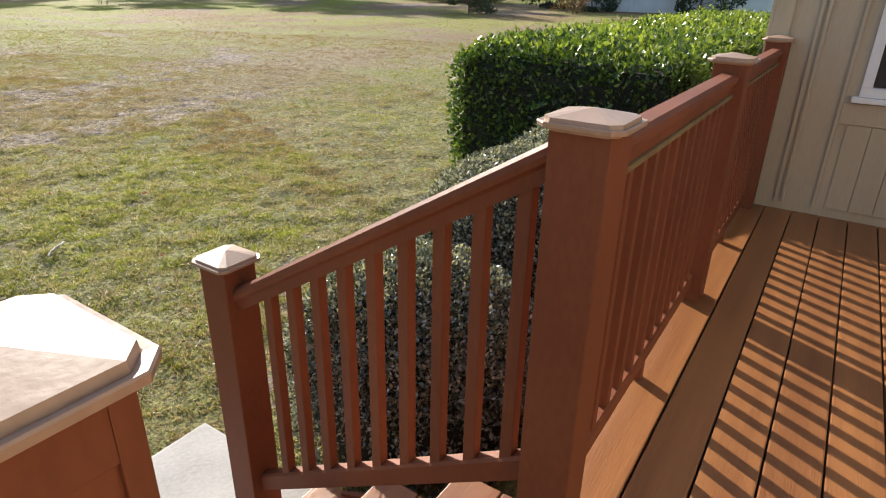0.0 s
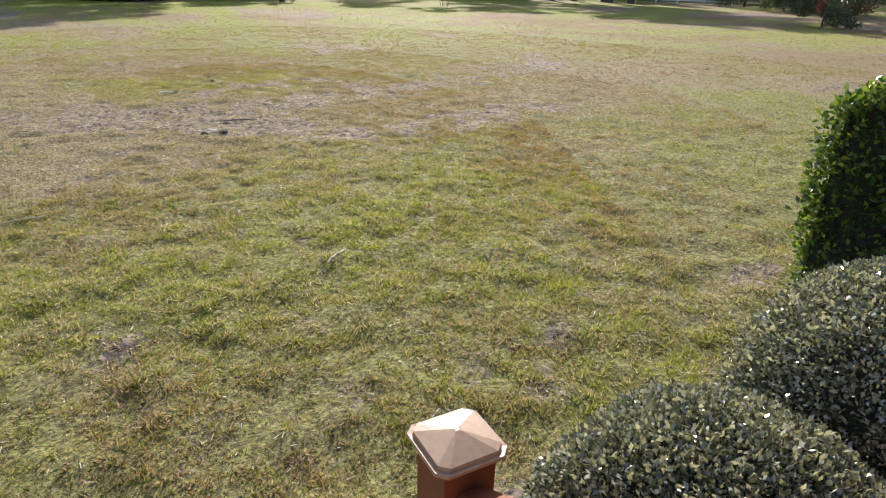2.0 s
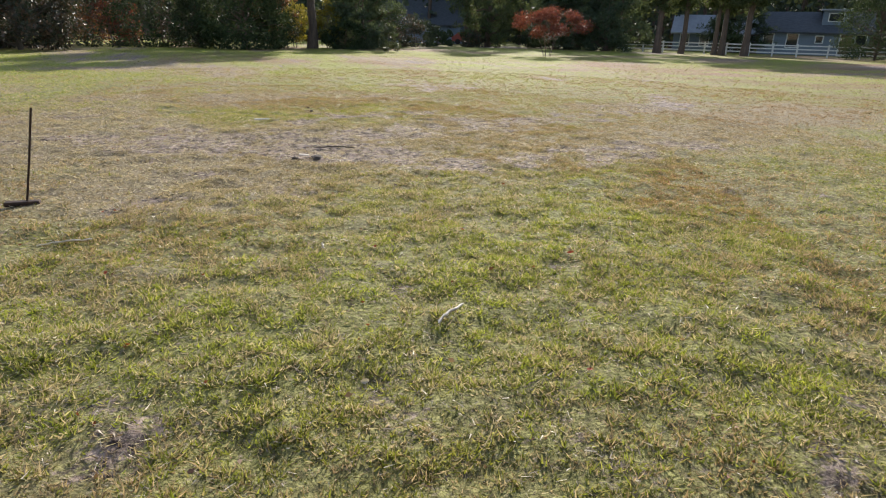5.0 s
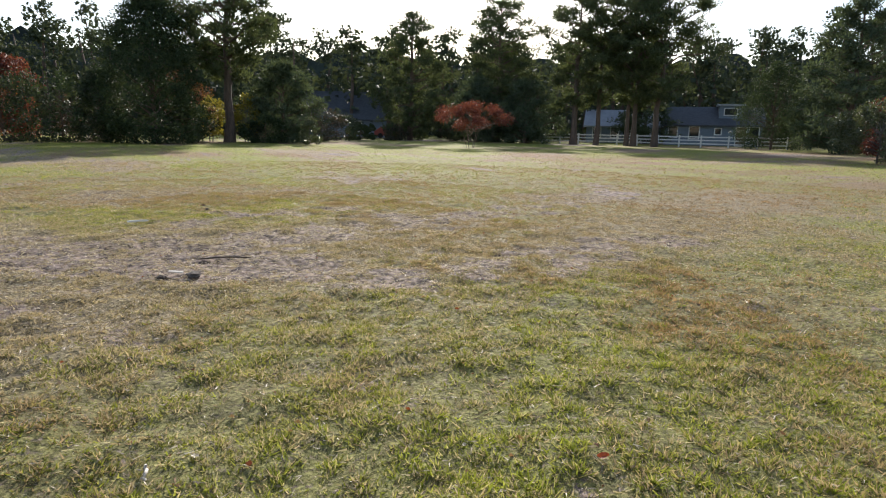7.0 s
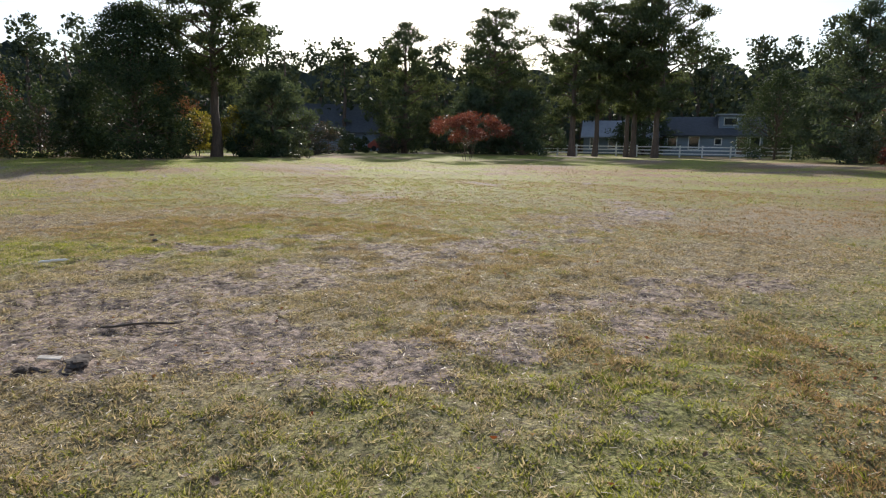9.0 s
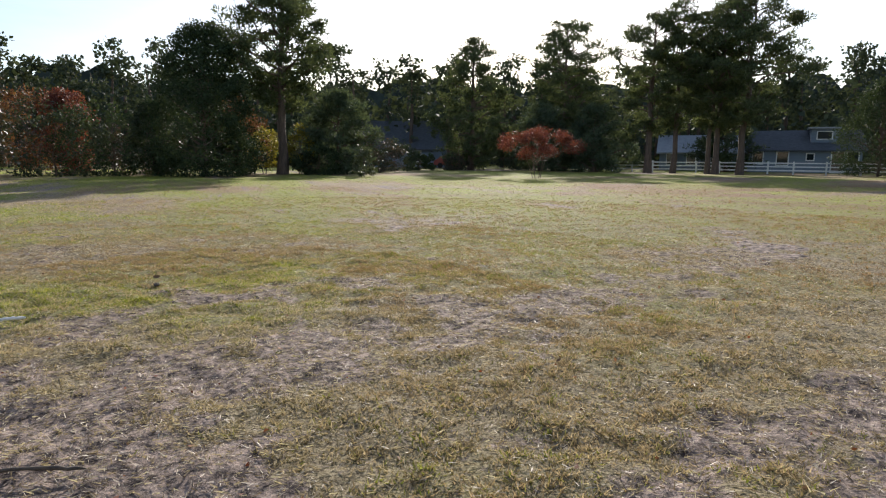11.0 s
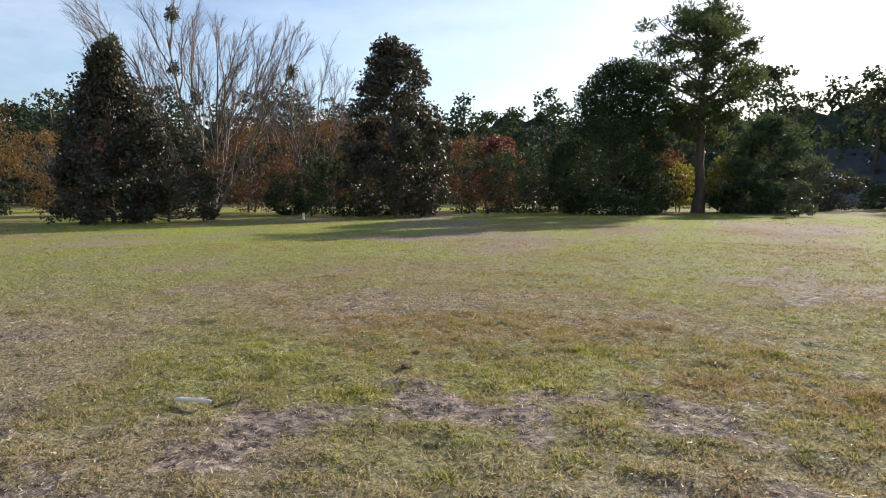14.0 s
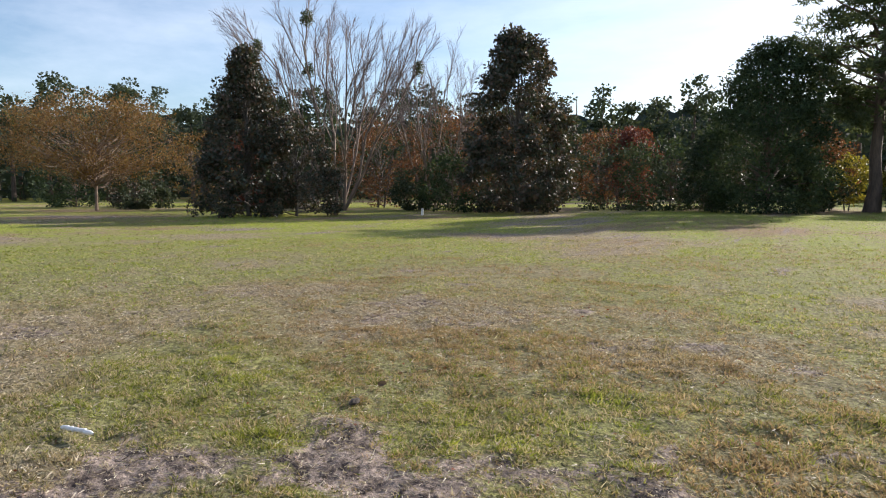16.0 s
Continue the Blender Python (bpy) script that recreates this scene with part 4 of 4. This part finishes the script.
leafy_tree("magnolia_tree", -20.6, 32.6, 8.3, 5.4, MAGNOLIA, "conical magnolia with glossy dark leaves and a narrow top", 0.17, 24000, 0.02, "cone", "magnolias on the lawn", outline=SPIRE, lump=0.8)
leafy_tree("magnolia_tree", -18.3, 33.6, 4.9, 4.6, MAGNOLIA, "low spreading magnolia beside a taller one", 0.16, 10000, 0.02, "cone", "magnolias on the lawn", outline=LOOSE)
bare_tree(-21.9, 41.3, 11.8, 5.8)
bare_tree(-17.0, 44.6, 8.6, 3.0, 5, "slender leafless tree with fine purple-grey twigs", 0)
leafy_tree("autumn_tree", -35.9, 33.7, 7.5, 10.6, ORANGE, "round orange-brown autumn tree with a short trunk", 0.11, 26000, 0.34, "dome", "autumn trees", BARKRED, 1, flat=1.05, twig=110)
leafy_tree("crape_myrtle", 22.3, 42.3, 3.25, 5.9, CRIMSON, "low spreading crimson tree with several thin stems", 0.09, 12000, 0.44, "dome", "", BARKRED, 5, flat=0.9)
for x, y, h, w, m2 in ((-23.5, 48.0, 7.4, 6.5, RUSSET), (-18.5, 50.0, 8.0, 7.0, RUSSET), (-14.6, 51.0, 7.6, 5.5, RUSSET), (-8.6, 55.0, 6.2, 5.0, RUSSET), (-6.2, 54.0, 6.0, 3.6, CRIMSON), (-29.5, 40.5, 5.6, 3.6, CRIMSON), (4.8, 58.0, 6.0, 4.0, RUSSET), (-40.0, 46.0, 7.0, 6.0, ORANGE), (40.0, 24.0, 4.4, 2.6, CRIMSON)):
    leafy_tree("autumn_tree", x, y, h, w, m2, "russet autumn tree behind the evergreens" if m2 is RUSSET else "red-leaved autumn tree among evergreens" if m2 is CRIMSON else "orange autumn tree at the wood's edge", 0.145, 7200, 0.06, "dome", "autumn trees", BARKGREY, 2)
for x, y, h, w in ((8.8, 54.2, 4.0, 2.2), (6.2, 54.6, 3.6, 2.4)):
    leafy_tree("autumn_tree", x, y, h, w, YELLOW, "small yellow-leaved sapling under the pine", 0.15, 2800, 0.12, "dome", "autumn trees", BARKGREY, 2)

leafy_tree("evergreen_shrub", 11.8, 46.6, 1.9, 1.7, SAGE, "small young evergreen alone on the lawn", 0.13, 2200, 0.05, "cone", "evergreen shrubs")
leafy_tree("evergreen_shrub", 33.4, 21.0, 3.6, 4.0, SAGE, "big loose olive-green shrub on the lawn", 0.13, 8000, 0.02, "dome", "evergreen shrubs")
leafy_tree("evergreen_shrub", 38.5, 16.8, 1.9, 2.8, ORANGE, "low brownish half-bare shrub", 0.1, 1500, 0.05, "dome", "evergreen shrubs")
ROW = [(-46, 38, 4.0), (-41, 40, 3.4), (-36.5, 37.5, 2.6), (-31, 42, 3.0), (-27.5, 42.5, 3.4), (-17.5, 44, 2.6), (-14.5, 43, 3.6), (-11.5, 46.5, 3.8), (-6.5, 50.5, 4.6), (-3.4, 51.5, 4.8), (-1.8, 54, 4.0), (4.2, 51.5, 2.4), (9.8, 52.0, 2.2), (15.5, 58, 3.4), (18.5, 62, 3.0), (22.5, 66.5, 1.9), (26.3, 66.0, 1.7), (34.5, 69, 2.6), (56, 34, 5.0), (46, 21, 3.2), (43.4, 17.0, 3.0), (44.0, 9.8, 3.0)]
for i, (x, y, h) in enumerate(ROW):
    leafy_tree("evergreen_shrub", x, y, h, h * 1.25 + 0.8, (CEDAR, MAGNOLIA, FAROAK)[i % 3], "dark evergreen shrub at the edge of the wood", 0.18, 3200, 0.02, "dome", "evergreen shrubs", BARK, flat=1.1, twig=20)

# Far woods: a belt of tall pines and oaks all round the back of the lawn
wv, wf, tv, tf, base, tbase = [], [], [], [], 0, 0
trunk_lines = []
for ring_r, count, hh in ((92.0, 84, 15.0), (108.0, 76, 17.0), (122.0, 46, 18.5)):
    for i in range(count):
        az = radians(-92 + 200 * (i + rng.random() * 0.8) / count)
        rr = ring_r * (0.95 + 0.1 * rng.random())
        if az > radians(75):
            rr *= 1.15
        x, y, h = math.sin(az) * rr, math.cos(az) * rr, hh * (0.8 + 0.27 * rng.random())
        oak = rng.random() < 0.3
        trunk_lines.append((np.array([[x, y, -0.1], [x + rng.normal() * 0.3, y, h * 0.5], [x + rng.normal() * 0.4, y, h * 0.82]]), np.array([0.3, 0.22, 0.06])))
        nb = 15 if not oak else 20
        z = (0.5 + 0.5 * rng.random(nb) ** 0.8) * h if not oak else (0.12 + 0.72 * rng.random(nb)) * h
        s = z / h
        w = h * (0.16 if not oak else 0.26) * np.sqrt(np.clip(1.12 - s, 0.05, 1)) * 1.25
        a2 = rng.random(nb) * 2 * np.pi
        q = np.sqrt(rng.random(nb))
        c = np.column_stack([x + np.cos(a2) * w * q, y + np.sin(a2) * w * q, z])
        m = 42
        off = ball(nb * m) * (rng.random(nb * m) ** 0.4)[:, None] * np.array([1.25, 1.25, 0.62]) * (0.95 if not oak else 1.2)
        p = np.repeat(c, m, 0) + off
        v, f = leaves(p, off + ball(len(p)) * 1.2, 0.3 + 0.32 * rng.random(len(p)), 0.4, 0.1)
        wv.append(v), wf.append(f + base)
        base += len(v)
v, f = tubes(trunk_lines, 5)
woods = thing("far_woods", pose(0, 0, 0), "belt of tall dark pines and oaks behind the lawn", "woods", kind="stuff")
raw("wood_crowns", np.concatenate(wv), np.concatenate(wf), FAROAK, woods)
raw("wood_trunks", v, f, BARK, woods)
k = 36000
az = np.radians(rng.uniform(-95, 110, k))
rr = 88 + 34 * rng.random(k)
p = np.column_stack([np.sin(az) * rr, np.cos(az) * rr, (7.0 + 5.0 * lattice(az * 40, rr * 0.1, 1.5, 55)) * rng.random(k) ** 0.9])
v, f = leaves(p, ball(k), 0.6 + 0.6 * rng.random(k), 0.4)
raw("undergrowth", v, f, FAROAK, woods)

# A dark wooded rise that closes the distance behind the belt
az = np.radians(np.linspace(-120, 135, 420))
top = 12.4 + 3.0 * lattice(az * 30, az * 0, 1.0, 61) + 2.2 * lattice(az * 140, az * 0, 1.0, 62)
low_ring = np.column_stack([np.sin(az) * 132, np.cos(az) * 132, np.full(420, -0.3)])
mid_ring = np.column_stack([np.sin(az) * 133, np.cos(az) * 133, top])
end_ring = np.column_stack([np.sin(az) * 150, np.cos(az) * 150, np.full(420, -0.3)])
i = np.arange(419)
ridge = raw("backdrop", np.concatenate([low_ring, mid_ring, end_ring]), np.concatenate([np.stack([i, i + 1, i + 421, i + 420], 1), np.stack([i + 420, i + 421, i + 841, i + 840], 1)]), WOODMASS)
tagged(ridge, "dark mass of far woodland", "woodland", kind="structure")


# ---- far houses, fence and yard things ----
def gable_house(name, m, length, depth, eave, ridge, label, wall=BLUEGREY, roof=ROOF, openings=(), dormers=()):
    """A house with a front towards -y of its pose: walls, gable roof, framed windows and doors set in the front."""
    ob = thing(name, m, label, "house")
    bm = bmesh.new()
    front = [(-length / 2, 0), (length / 2, 0), (length / 2, eave), (-length / 2, eave)]
    box(bm, (-length / 2, 0, 0), (length / 2, depth, eave))
    g = [bm.verts.new((sx * length / 2, yy, zz)) for sx in (-1, 1) for yy, zz in ((0, eave), (depth, eave), (depth / 2, ridge))]
    bm.faces.new(g[:3]), bm.faces.new(g[3:])
    part("wall", bm, wall, ob)
    bm = bmesh.new()
    o, t = 0.45, 0.16
    for sg in (0, 1):
        ya, yb = (-o, depth / 2) if sg == 0 else (depth + o, depth / 2)
        drop = (ridge - eave) * o / (depth / 2)
        pts = [(ya, eave - drop), (yb, ridge), (yb, ridge + t), (ya, eave - drop + t)]
        a, b = [bm.verts.new((-length / 2 - 0.35, q, z)) for q, z in pts], [bm.verts.new((length / 2 + 0.35, q, z)) for q, z in pts]
        for i in range(4):
            bm.faces.new((a[i], a[(i + 1) % 4], b[(i + 1) % 4], b[i]))
        bm.faces.new(a[::-1]), bm.faces.new(b)
    bmesh.ops.recalc_face_normals(bm, faces=bm.faces)
    part("roof", bm, roof, ob)
    part("eave_trim", boxed((-length / 2 - 0.3, -0.1, eave - 0.16), (length / 2 + 0.3, -0.02, eave + 0.0)), TRIM, ob)
    for kind, x, z, w, h in openings:
        fr = bmesh.new()
        for lo, hi in (((x - w / 2 - 0.1, z - 0.1), (x + w / 2 + 0.1, z)), ((x - w / 2 - 0.1, z + h), (x + w / 2 + 0.1, z + h + 0.12)), ((x - w / 2 - 0.1, z), (x - w / 2, z + h)), ((x + w / 2, z), (x + w / 2 + 0.1, z + h))):
            box(fr, (lo[0], -0.07, lo[1]), (hi[0], -0.002, hi[1]))
        wd = part(kind, fr, TRIM, ob)
        part("pane" if kind == "window" else "leaf", boxed((x - w / 2, -0.03, z), (x + w / 2, -0.004, z + h)), GLASS if kind == "window" else BARKRED if kind == "door" else TRIM, wd)
    for x, w, z0, z1 in dormers:
        bm = bmesh.new()
        box(bm, (x - w / 2, depth * 0.14, z0), (x + w / 2, depth * 0.5, z1))
        d = part("dormer", bm, wall, ob)
        part("dormer_roof", boxed((x - w / 2 - 0.25, depth * 0.14 - 0.4, z1), (x + w / 2 + 0.25, depth * 0.52, z1 + 0.16), 0.02), ROOFPALE, d)
        part("dormer_window", boxed((x - w * 0.3, depth * 0.14 - 0.04, z0 + 0.5), (x + w * 0.3, depth * 0.14 - 0.003, z1 - 0.25)), TRIM, d)
        part("dormer_pane", boxed((x - w * 0.26, depth * 0.14 - 0.07, z0 + 0.58), (x + w * 0.26, depth * 0.14 - 0.042, z1 - 0.32)), GLASS, d)
    return ob


def facing(x, y, az):
    """A pose whose front, -y, looks back along the azimuth az."""
    return pose(x, y, 0, 0, 0, -az)


gable_house("house", facing(59.7, 52.9, 47.0), 10.2, 7.0, 2.4, 4.3, "blue-grey clapboard house with dormer and white trim", openings=(("window", -4.2, 0.9, 0.9, 1.2), ("window", -1.9, 0.8, 1.0, 1.3), ("window", 0.6, 1.3, 0.6, 0.6), ("door", 3.0, 0.1, 1.0, 2.0), ("window", 4.3, 0.8, 0.9, 1.3)), dormers=((1.8, 2.4, 2.9, 4.5),))
gable_house("house", facing(55.8, 63.0, 43.0), 9.0, 6.0, 2.2, 4.0, "long blue-grey wing with a pale metal roof", roof=ROOFPALE, openings=(("window", -3.2, 0.7, 0.9, 1.2), ("window", -1.0, 0.7, 0.9, 1.2), ("garage_door", 2.0, 0.1, 2.4, 1.9)))
gable_house("house", facing(26.5, 84.0, 18.0), 11.0, 8.0, 2.6, 6.0, "grey house with shingle roof among the pines", openings=(("window", -3.4, 0.8, 1.0, 1.3), ("window", 1.6, 0.8, 1.0, 1.3)))
shed = thing("metal_shed", facing(46.0, 10.6, 77.0), "long white ribbed-metal shed beyond the hedge", "shed")
part("wall", boxed((-8.0, 0, 0), (6.0, 5.0, 3.0)), METALWHITE, shed)
part("roof", boxed((-8.3, -0.3, 3.0), (6.3, 5.3, 3.15), 0.02), ROOFPALE, shed)
rib = boxed((-0.03, -0.05, 0.05), (0.03, -0.002, 2.98))
rib_ob = part("rib", rib, METALWHITE, shed)
rib_ob.location = (-7.8, 0, 0)
for i in range(1, 40):
    o2 = rib_ob.copy()
    o2.location = (-7.8 + 0.35 * i, 0, 0)
    scene.collection.objects.link(o2)


def board_fence(a, b, bays):
    """A white three-board paddock fence."""
    a, b = np.array(a), np.array(b)
    ob = thing("board_fence", pose(a[0], a[1], 0, 0, 0, math.degrees(math.atan2(b[1] - a[1], b[0] - a[0]))), "white three-rail paddock fence before the blue house", "fence")
    span = float(np.hypot(*(b - a))) / bays
    p0 = part("post", boxed((-0.07, -0.07, 0), (0.07, 0.07, 1.15), 0.01), TRIM, ob)
    r0 = part("rail", boxed((0.0, -0.1, -0.055), (span - 0.01, -0.072, 0.055)), TRIM, ob)
    r0.location = (0, 0, 0.35)
    for i in range(bays + 1):
        if i:
            o = p0.copy()
            o.location = (span * i, 0, 0)
            scene.collection.objects.link(o)
        for j, z in enumerate((0.35, 0.68, 1.0)):
            if i < bays and (i or j):
                o = r0.copy()
                o.location = (span * i, 0, z)
                scene.collection.objects.link(o)
    return ob


board_fence((39.8, 61.2), (50.6, 46.5), 9)
board_fence((50.6, 46.5), (55.0, 40.5), 3)

van = thing("parked_car", facing(31.0, 79.0, 20.0), "faded red parked car under the far pines", "car")
bm = prism([(-2.1, 0.35), (2.1, 0.35), (2.15, 0.85), (1.3, 1.0), (0.7, 1.5), (-1.2, 1.5), (-1.9, 1.0), (-2.15, 0.85)], -0.85, 0.85)
bmesh.ops.bevel(bm, geom=bm.edges[:], offset=0.05, segments=2, affect="EDGES")
part("body", bm, REDVAN, van)
part("side_window", boxed((-1.05, -0.88, 1.04), (0.6, -0.852, 1.4), 0.01), GLASS, van)
for x in (-1.35, 1.35):
    for y in (-0.78, 0.78):
        bm = bmesh.new()
        bmesh.ops.create_cone(bm, cap_ends=True, segments=20, radius1=0.33, radius2=0.33, depth=0.22, matrix=Matrix.Translation((x, y, 0.33)) @ Matrix.Rotation(radians(90), 4, "X"))
        part("wheel", bm, DARK, van)

# ---- things lying on the lawn ----


def lying_stick(name, pts, r, material, label, category="stick"):
    p = np.array(pts, float)
    t = np.linspace(0, len(p) - 1, 14)
    line = np.column_stack([np.interp(t, np.arange(len(p)), p[:, m]) for m in range(3)])
    line[1:-1] += rng.normal(size=(12, 3)) * np.array([0.004, 0.004, 0.002])
    mid = line.mean(0)
    rad = r * (1 + 0.2 * rng.normal(size=14) * 0.5)
    rad[0] = rad[-1] = r * 0.4
    v, f = tubes([(line - mid, rad)], 7)
    ob = raw(name, v, f, material, None, "", True)
    ob.location = mid
    return tagged(ob, label, category)


lying_stick("stick", [(0.745, 4.27, 0.04), (0.80, 4.34, 0.05), (0.86, 4.38, 0.048), (0.955, 4.46, 0.04)], 0.0075, STRAWSTICK, "bent bleached stick lying in the grass")
lying_stick("stick", [(0.33, 12.14, 0.03), (0.45, 12.16, 0.032), (0.58, 12.17, 0.03)], 0.013, TRIM, "short white stick lying in the grass")
lying_stick("branch", [(0.92, 9.56, 0.008), (1.1, 9.52, 0.016), (1.25, 9.49, 0.016), (1.4, 9.44, 0.01)], 0.008, DARKSTICK, "dark fallen branch on worn soil", "branch")
lying_stick("stick", [(0.385, 5.63, 0.02), (0.39, 5.70, 0.02), (0.392, 5.76, 0.015)], 0.006, STRAWSTICK, "short pale stick in the grass")
lying_stick("stick", [(-1.45, 6.2, 0.02), (-1.3, 6.24, 0.025), (-1.12, 6.26, 0.02)], 0.006, STRAWSTICK, "thin pale stick in the grass")
chip = part("wood_chip", boxed((-0.06, -0.02, 0), (0.06, 0.02, 0.01), 0.004), STRAWSTICK)
chip.matrix_basis = pose(0.70, 8.95, 0.03, 8, 4, -20)
tagged(chip, "flat pale wood chip on worn soil", "wood chip")


def soil_clod(x, y, wide, high, seed):
    """A dark crumbly lump of turf lying on the worn ground."""
    bm = bmesh.new()
    bmesh.ops.create_icosphere(bm, subdivisions=3, radius=1.0)
    for q in bm.verts:
        k = 1 + 0.32 * noise.noise(q.co * 1.7 + Vector((seed, 0, 0))) + 0.14 * noise.noise(q.co * 5 + Vector((0, seed, 0)))
        q.co = Vector((q.co.x * wide * k, q.co.y * wide * 0.6 * k, max(q.co.z * high * k, -high * 0.4)))
    ob = part("soil_clod", bm, SOIL)
    ob.matrix_basis = pose(x, y, high * 0.3, 0, 0, seed * 40)
    return tagged(ob, "dark crumbly clod of soil on worn ground", "clod", "soil clods")


SOIL = solid("dark_soil", (0.03, 0.024, 0.02), (0.11, 0.085, 0.065), 16, (0.9, 1.0), 1.0, fine=70)
for x, y, w, h, k in ((0.58, 8.86, 0.05, 0.026, 1), (0.84, 8.9, 0.1, 0.026, 2), (1.42, 13.3, 0.045, 0.02, 7)):
    soil_clod(x, y, w, h, k)
stake = thing("metal_stake", pose(-1.79, 7.46, 0), "thin rusty iron stake leaning in the lawn", "stake")
v, f = tubes([(np.array([[-0.02, 0, -0.1], [0.09, 0.004, 0.42], [0.165, 0.0, 0.79]]), np.array([0.009, 0.009, 0.009]))], 8)
raw("rod", v, f, IRON, stake)
bm = boxed((-0.16, -0.035, -0.01), (0.1, 0.04, 0.03), 0.012)
part("foot_plate", bm, IRON, stake)
marker = part("marker_stake", boxed((-0.05, -0.05, 0), (0.05, 0.05, 0.35), 0.01), TRIM)
marker.matrix_basis = pose(-13.1, 37.3, 0, 3, 2, 10)
tagged(marker, "short white marker stake on the far lawn", "stake")


def dead_leaf(x, y, size, material, turn, label="curled dead leaf lying on the lawn"):
    bm = bmesh.new()
    rows = []
    for i in range(5):
        u = i / 4
        w = size * 0.36 * math.sin(math.pi * (0.08 + 0.84 * u)) ** 0.8
        h = size * (0.22 * (u - 0.5) ** 2 + 0.05)
        rows.append([bm.verts.new((size * (u - 0.5), s * w, h + abs(s) * size * 0.16)) for s in (-1, 0, 1)])
    for a, b in zip(rows[:-1], rows[1:]):
        for j in range(2):
            bm.faces.new((a[j], a[j + 1], b[j + 1], b[j]))
    ob = part("dead_leaf", bm, material)
    ob.matrix_basis = pose(x, y, 0.022, rng.normal() * 18, rng.normal() * 18, turn)
    return tagged(ob, label, "leaf", "dead leaves on the lawn")


REDLEAF = leafy("red_dead_leaf", [(0.28, 0.05, 0.02), (0.34, 0.10, 0.04)], 0.6, 0.3)
PALELEAF = leafy("pale_dead_leaf", [(0.42, 0.36, 0.29), (0.55, 0.5, 0.43)], 0.6, 0.25)
BROWNLEAF = leafy("brown_dead_leaf", [(0.09, 0.06, 0.04), (0.16, 0.10, 0.065)], 0.7, 0.2)
for x, y, s, m2 in ((-0.94, 5.53, 0.07, REDLEAF), (-1.15, 6.96, 0.07, REDLEAF), (1.25, 3.66, 0.08, REDLEAF), (1.99, 5.06, 0.1, REDLEAF), (1.25, 3.40, 0.07, PALELEAF), (0.27, 3.87, 0.08, PALELEAF), (0.56, 5.72, 0.09, PALELEAF), (1.54, 5.37, 0.05, PALELEAF), (2.03, 5.85, 0.1, BROWNLEAF), (4.1, 6.44, 0.08, BROWNLEAF), (5.68, 8.97, 0.08, PALELEAF), (0.39, 2.23, 0.07, BROWNLEAF), (1.34, 7.25, 0.12, BROWNLEAF), (3.1, 6.6, 0.07, BROWNLEAF), (1.4, 13.62, 0.14, BROWNLEAF), (2.6, 11.6, 0.09, PALELEAF), (-0.6, 4.6, 0.07, BROWNLEAF), (2.6, 4.3, 0.07, BROWNLEAF), (1.0, 6.4, 0.06, BROWNLEAF), (3.9, 9.9, 0.08, BROWNLEAF)):
    dead_leaf(x, y, s * 0.45, m2, rng.random() * 360)
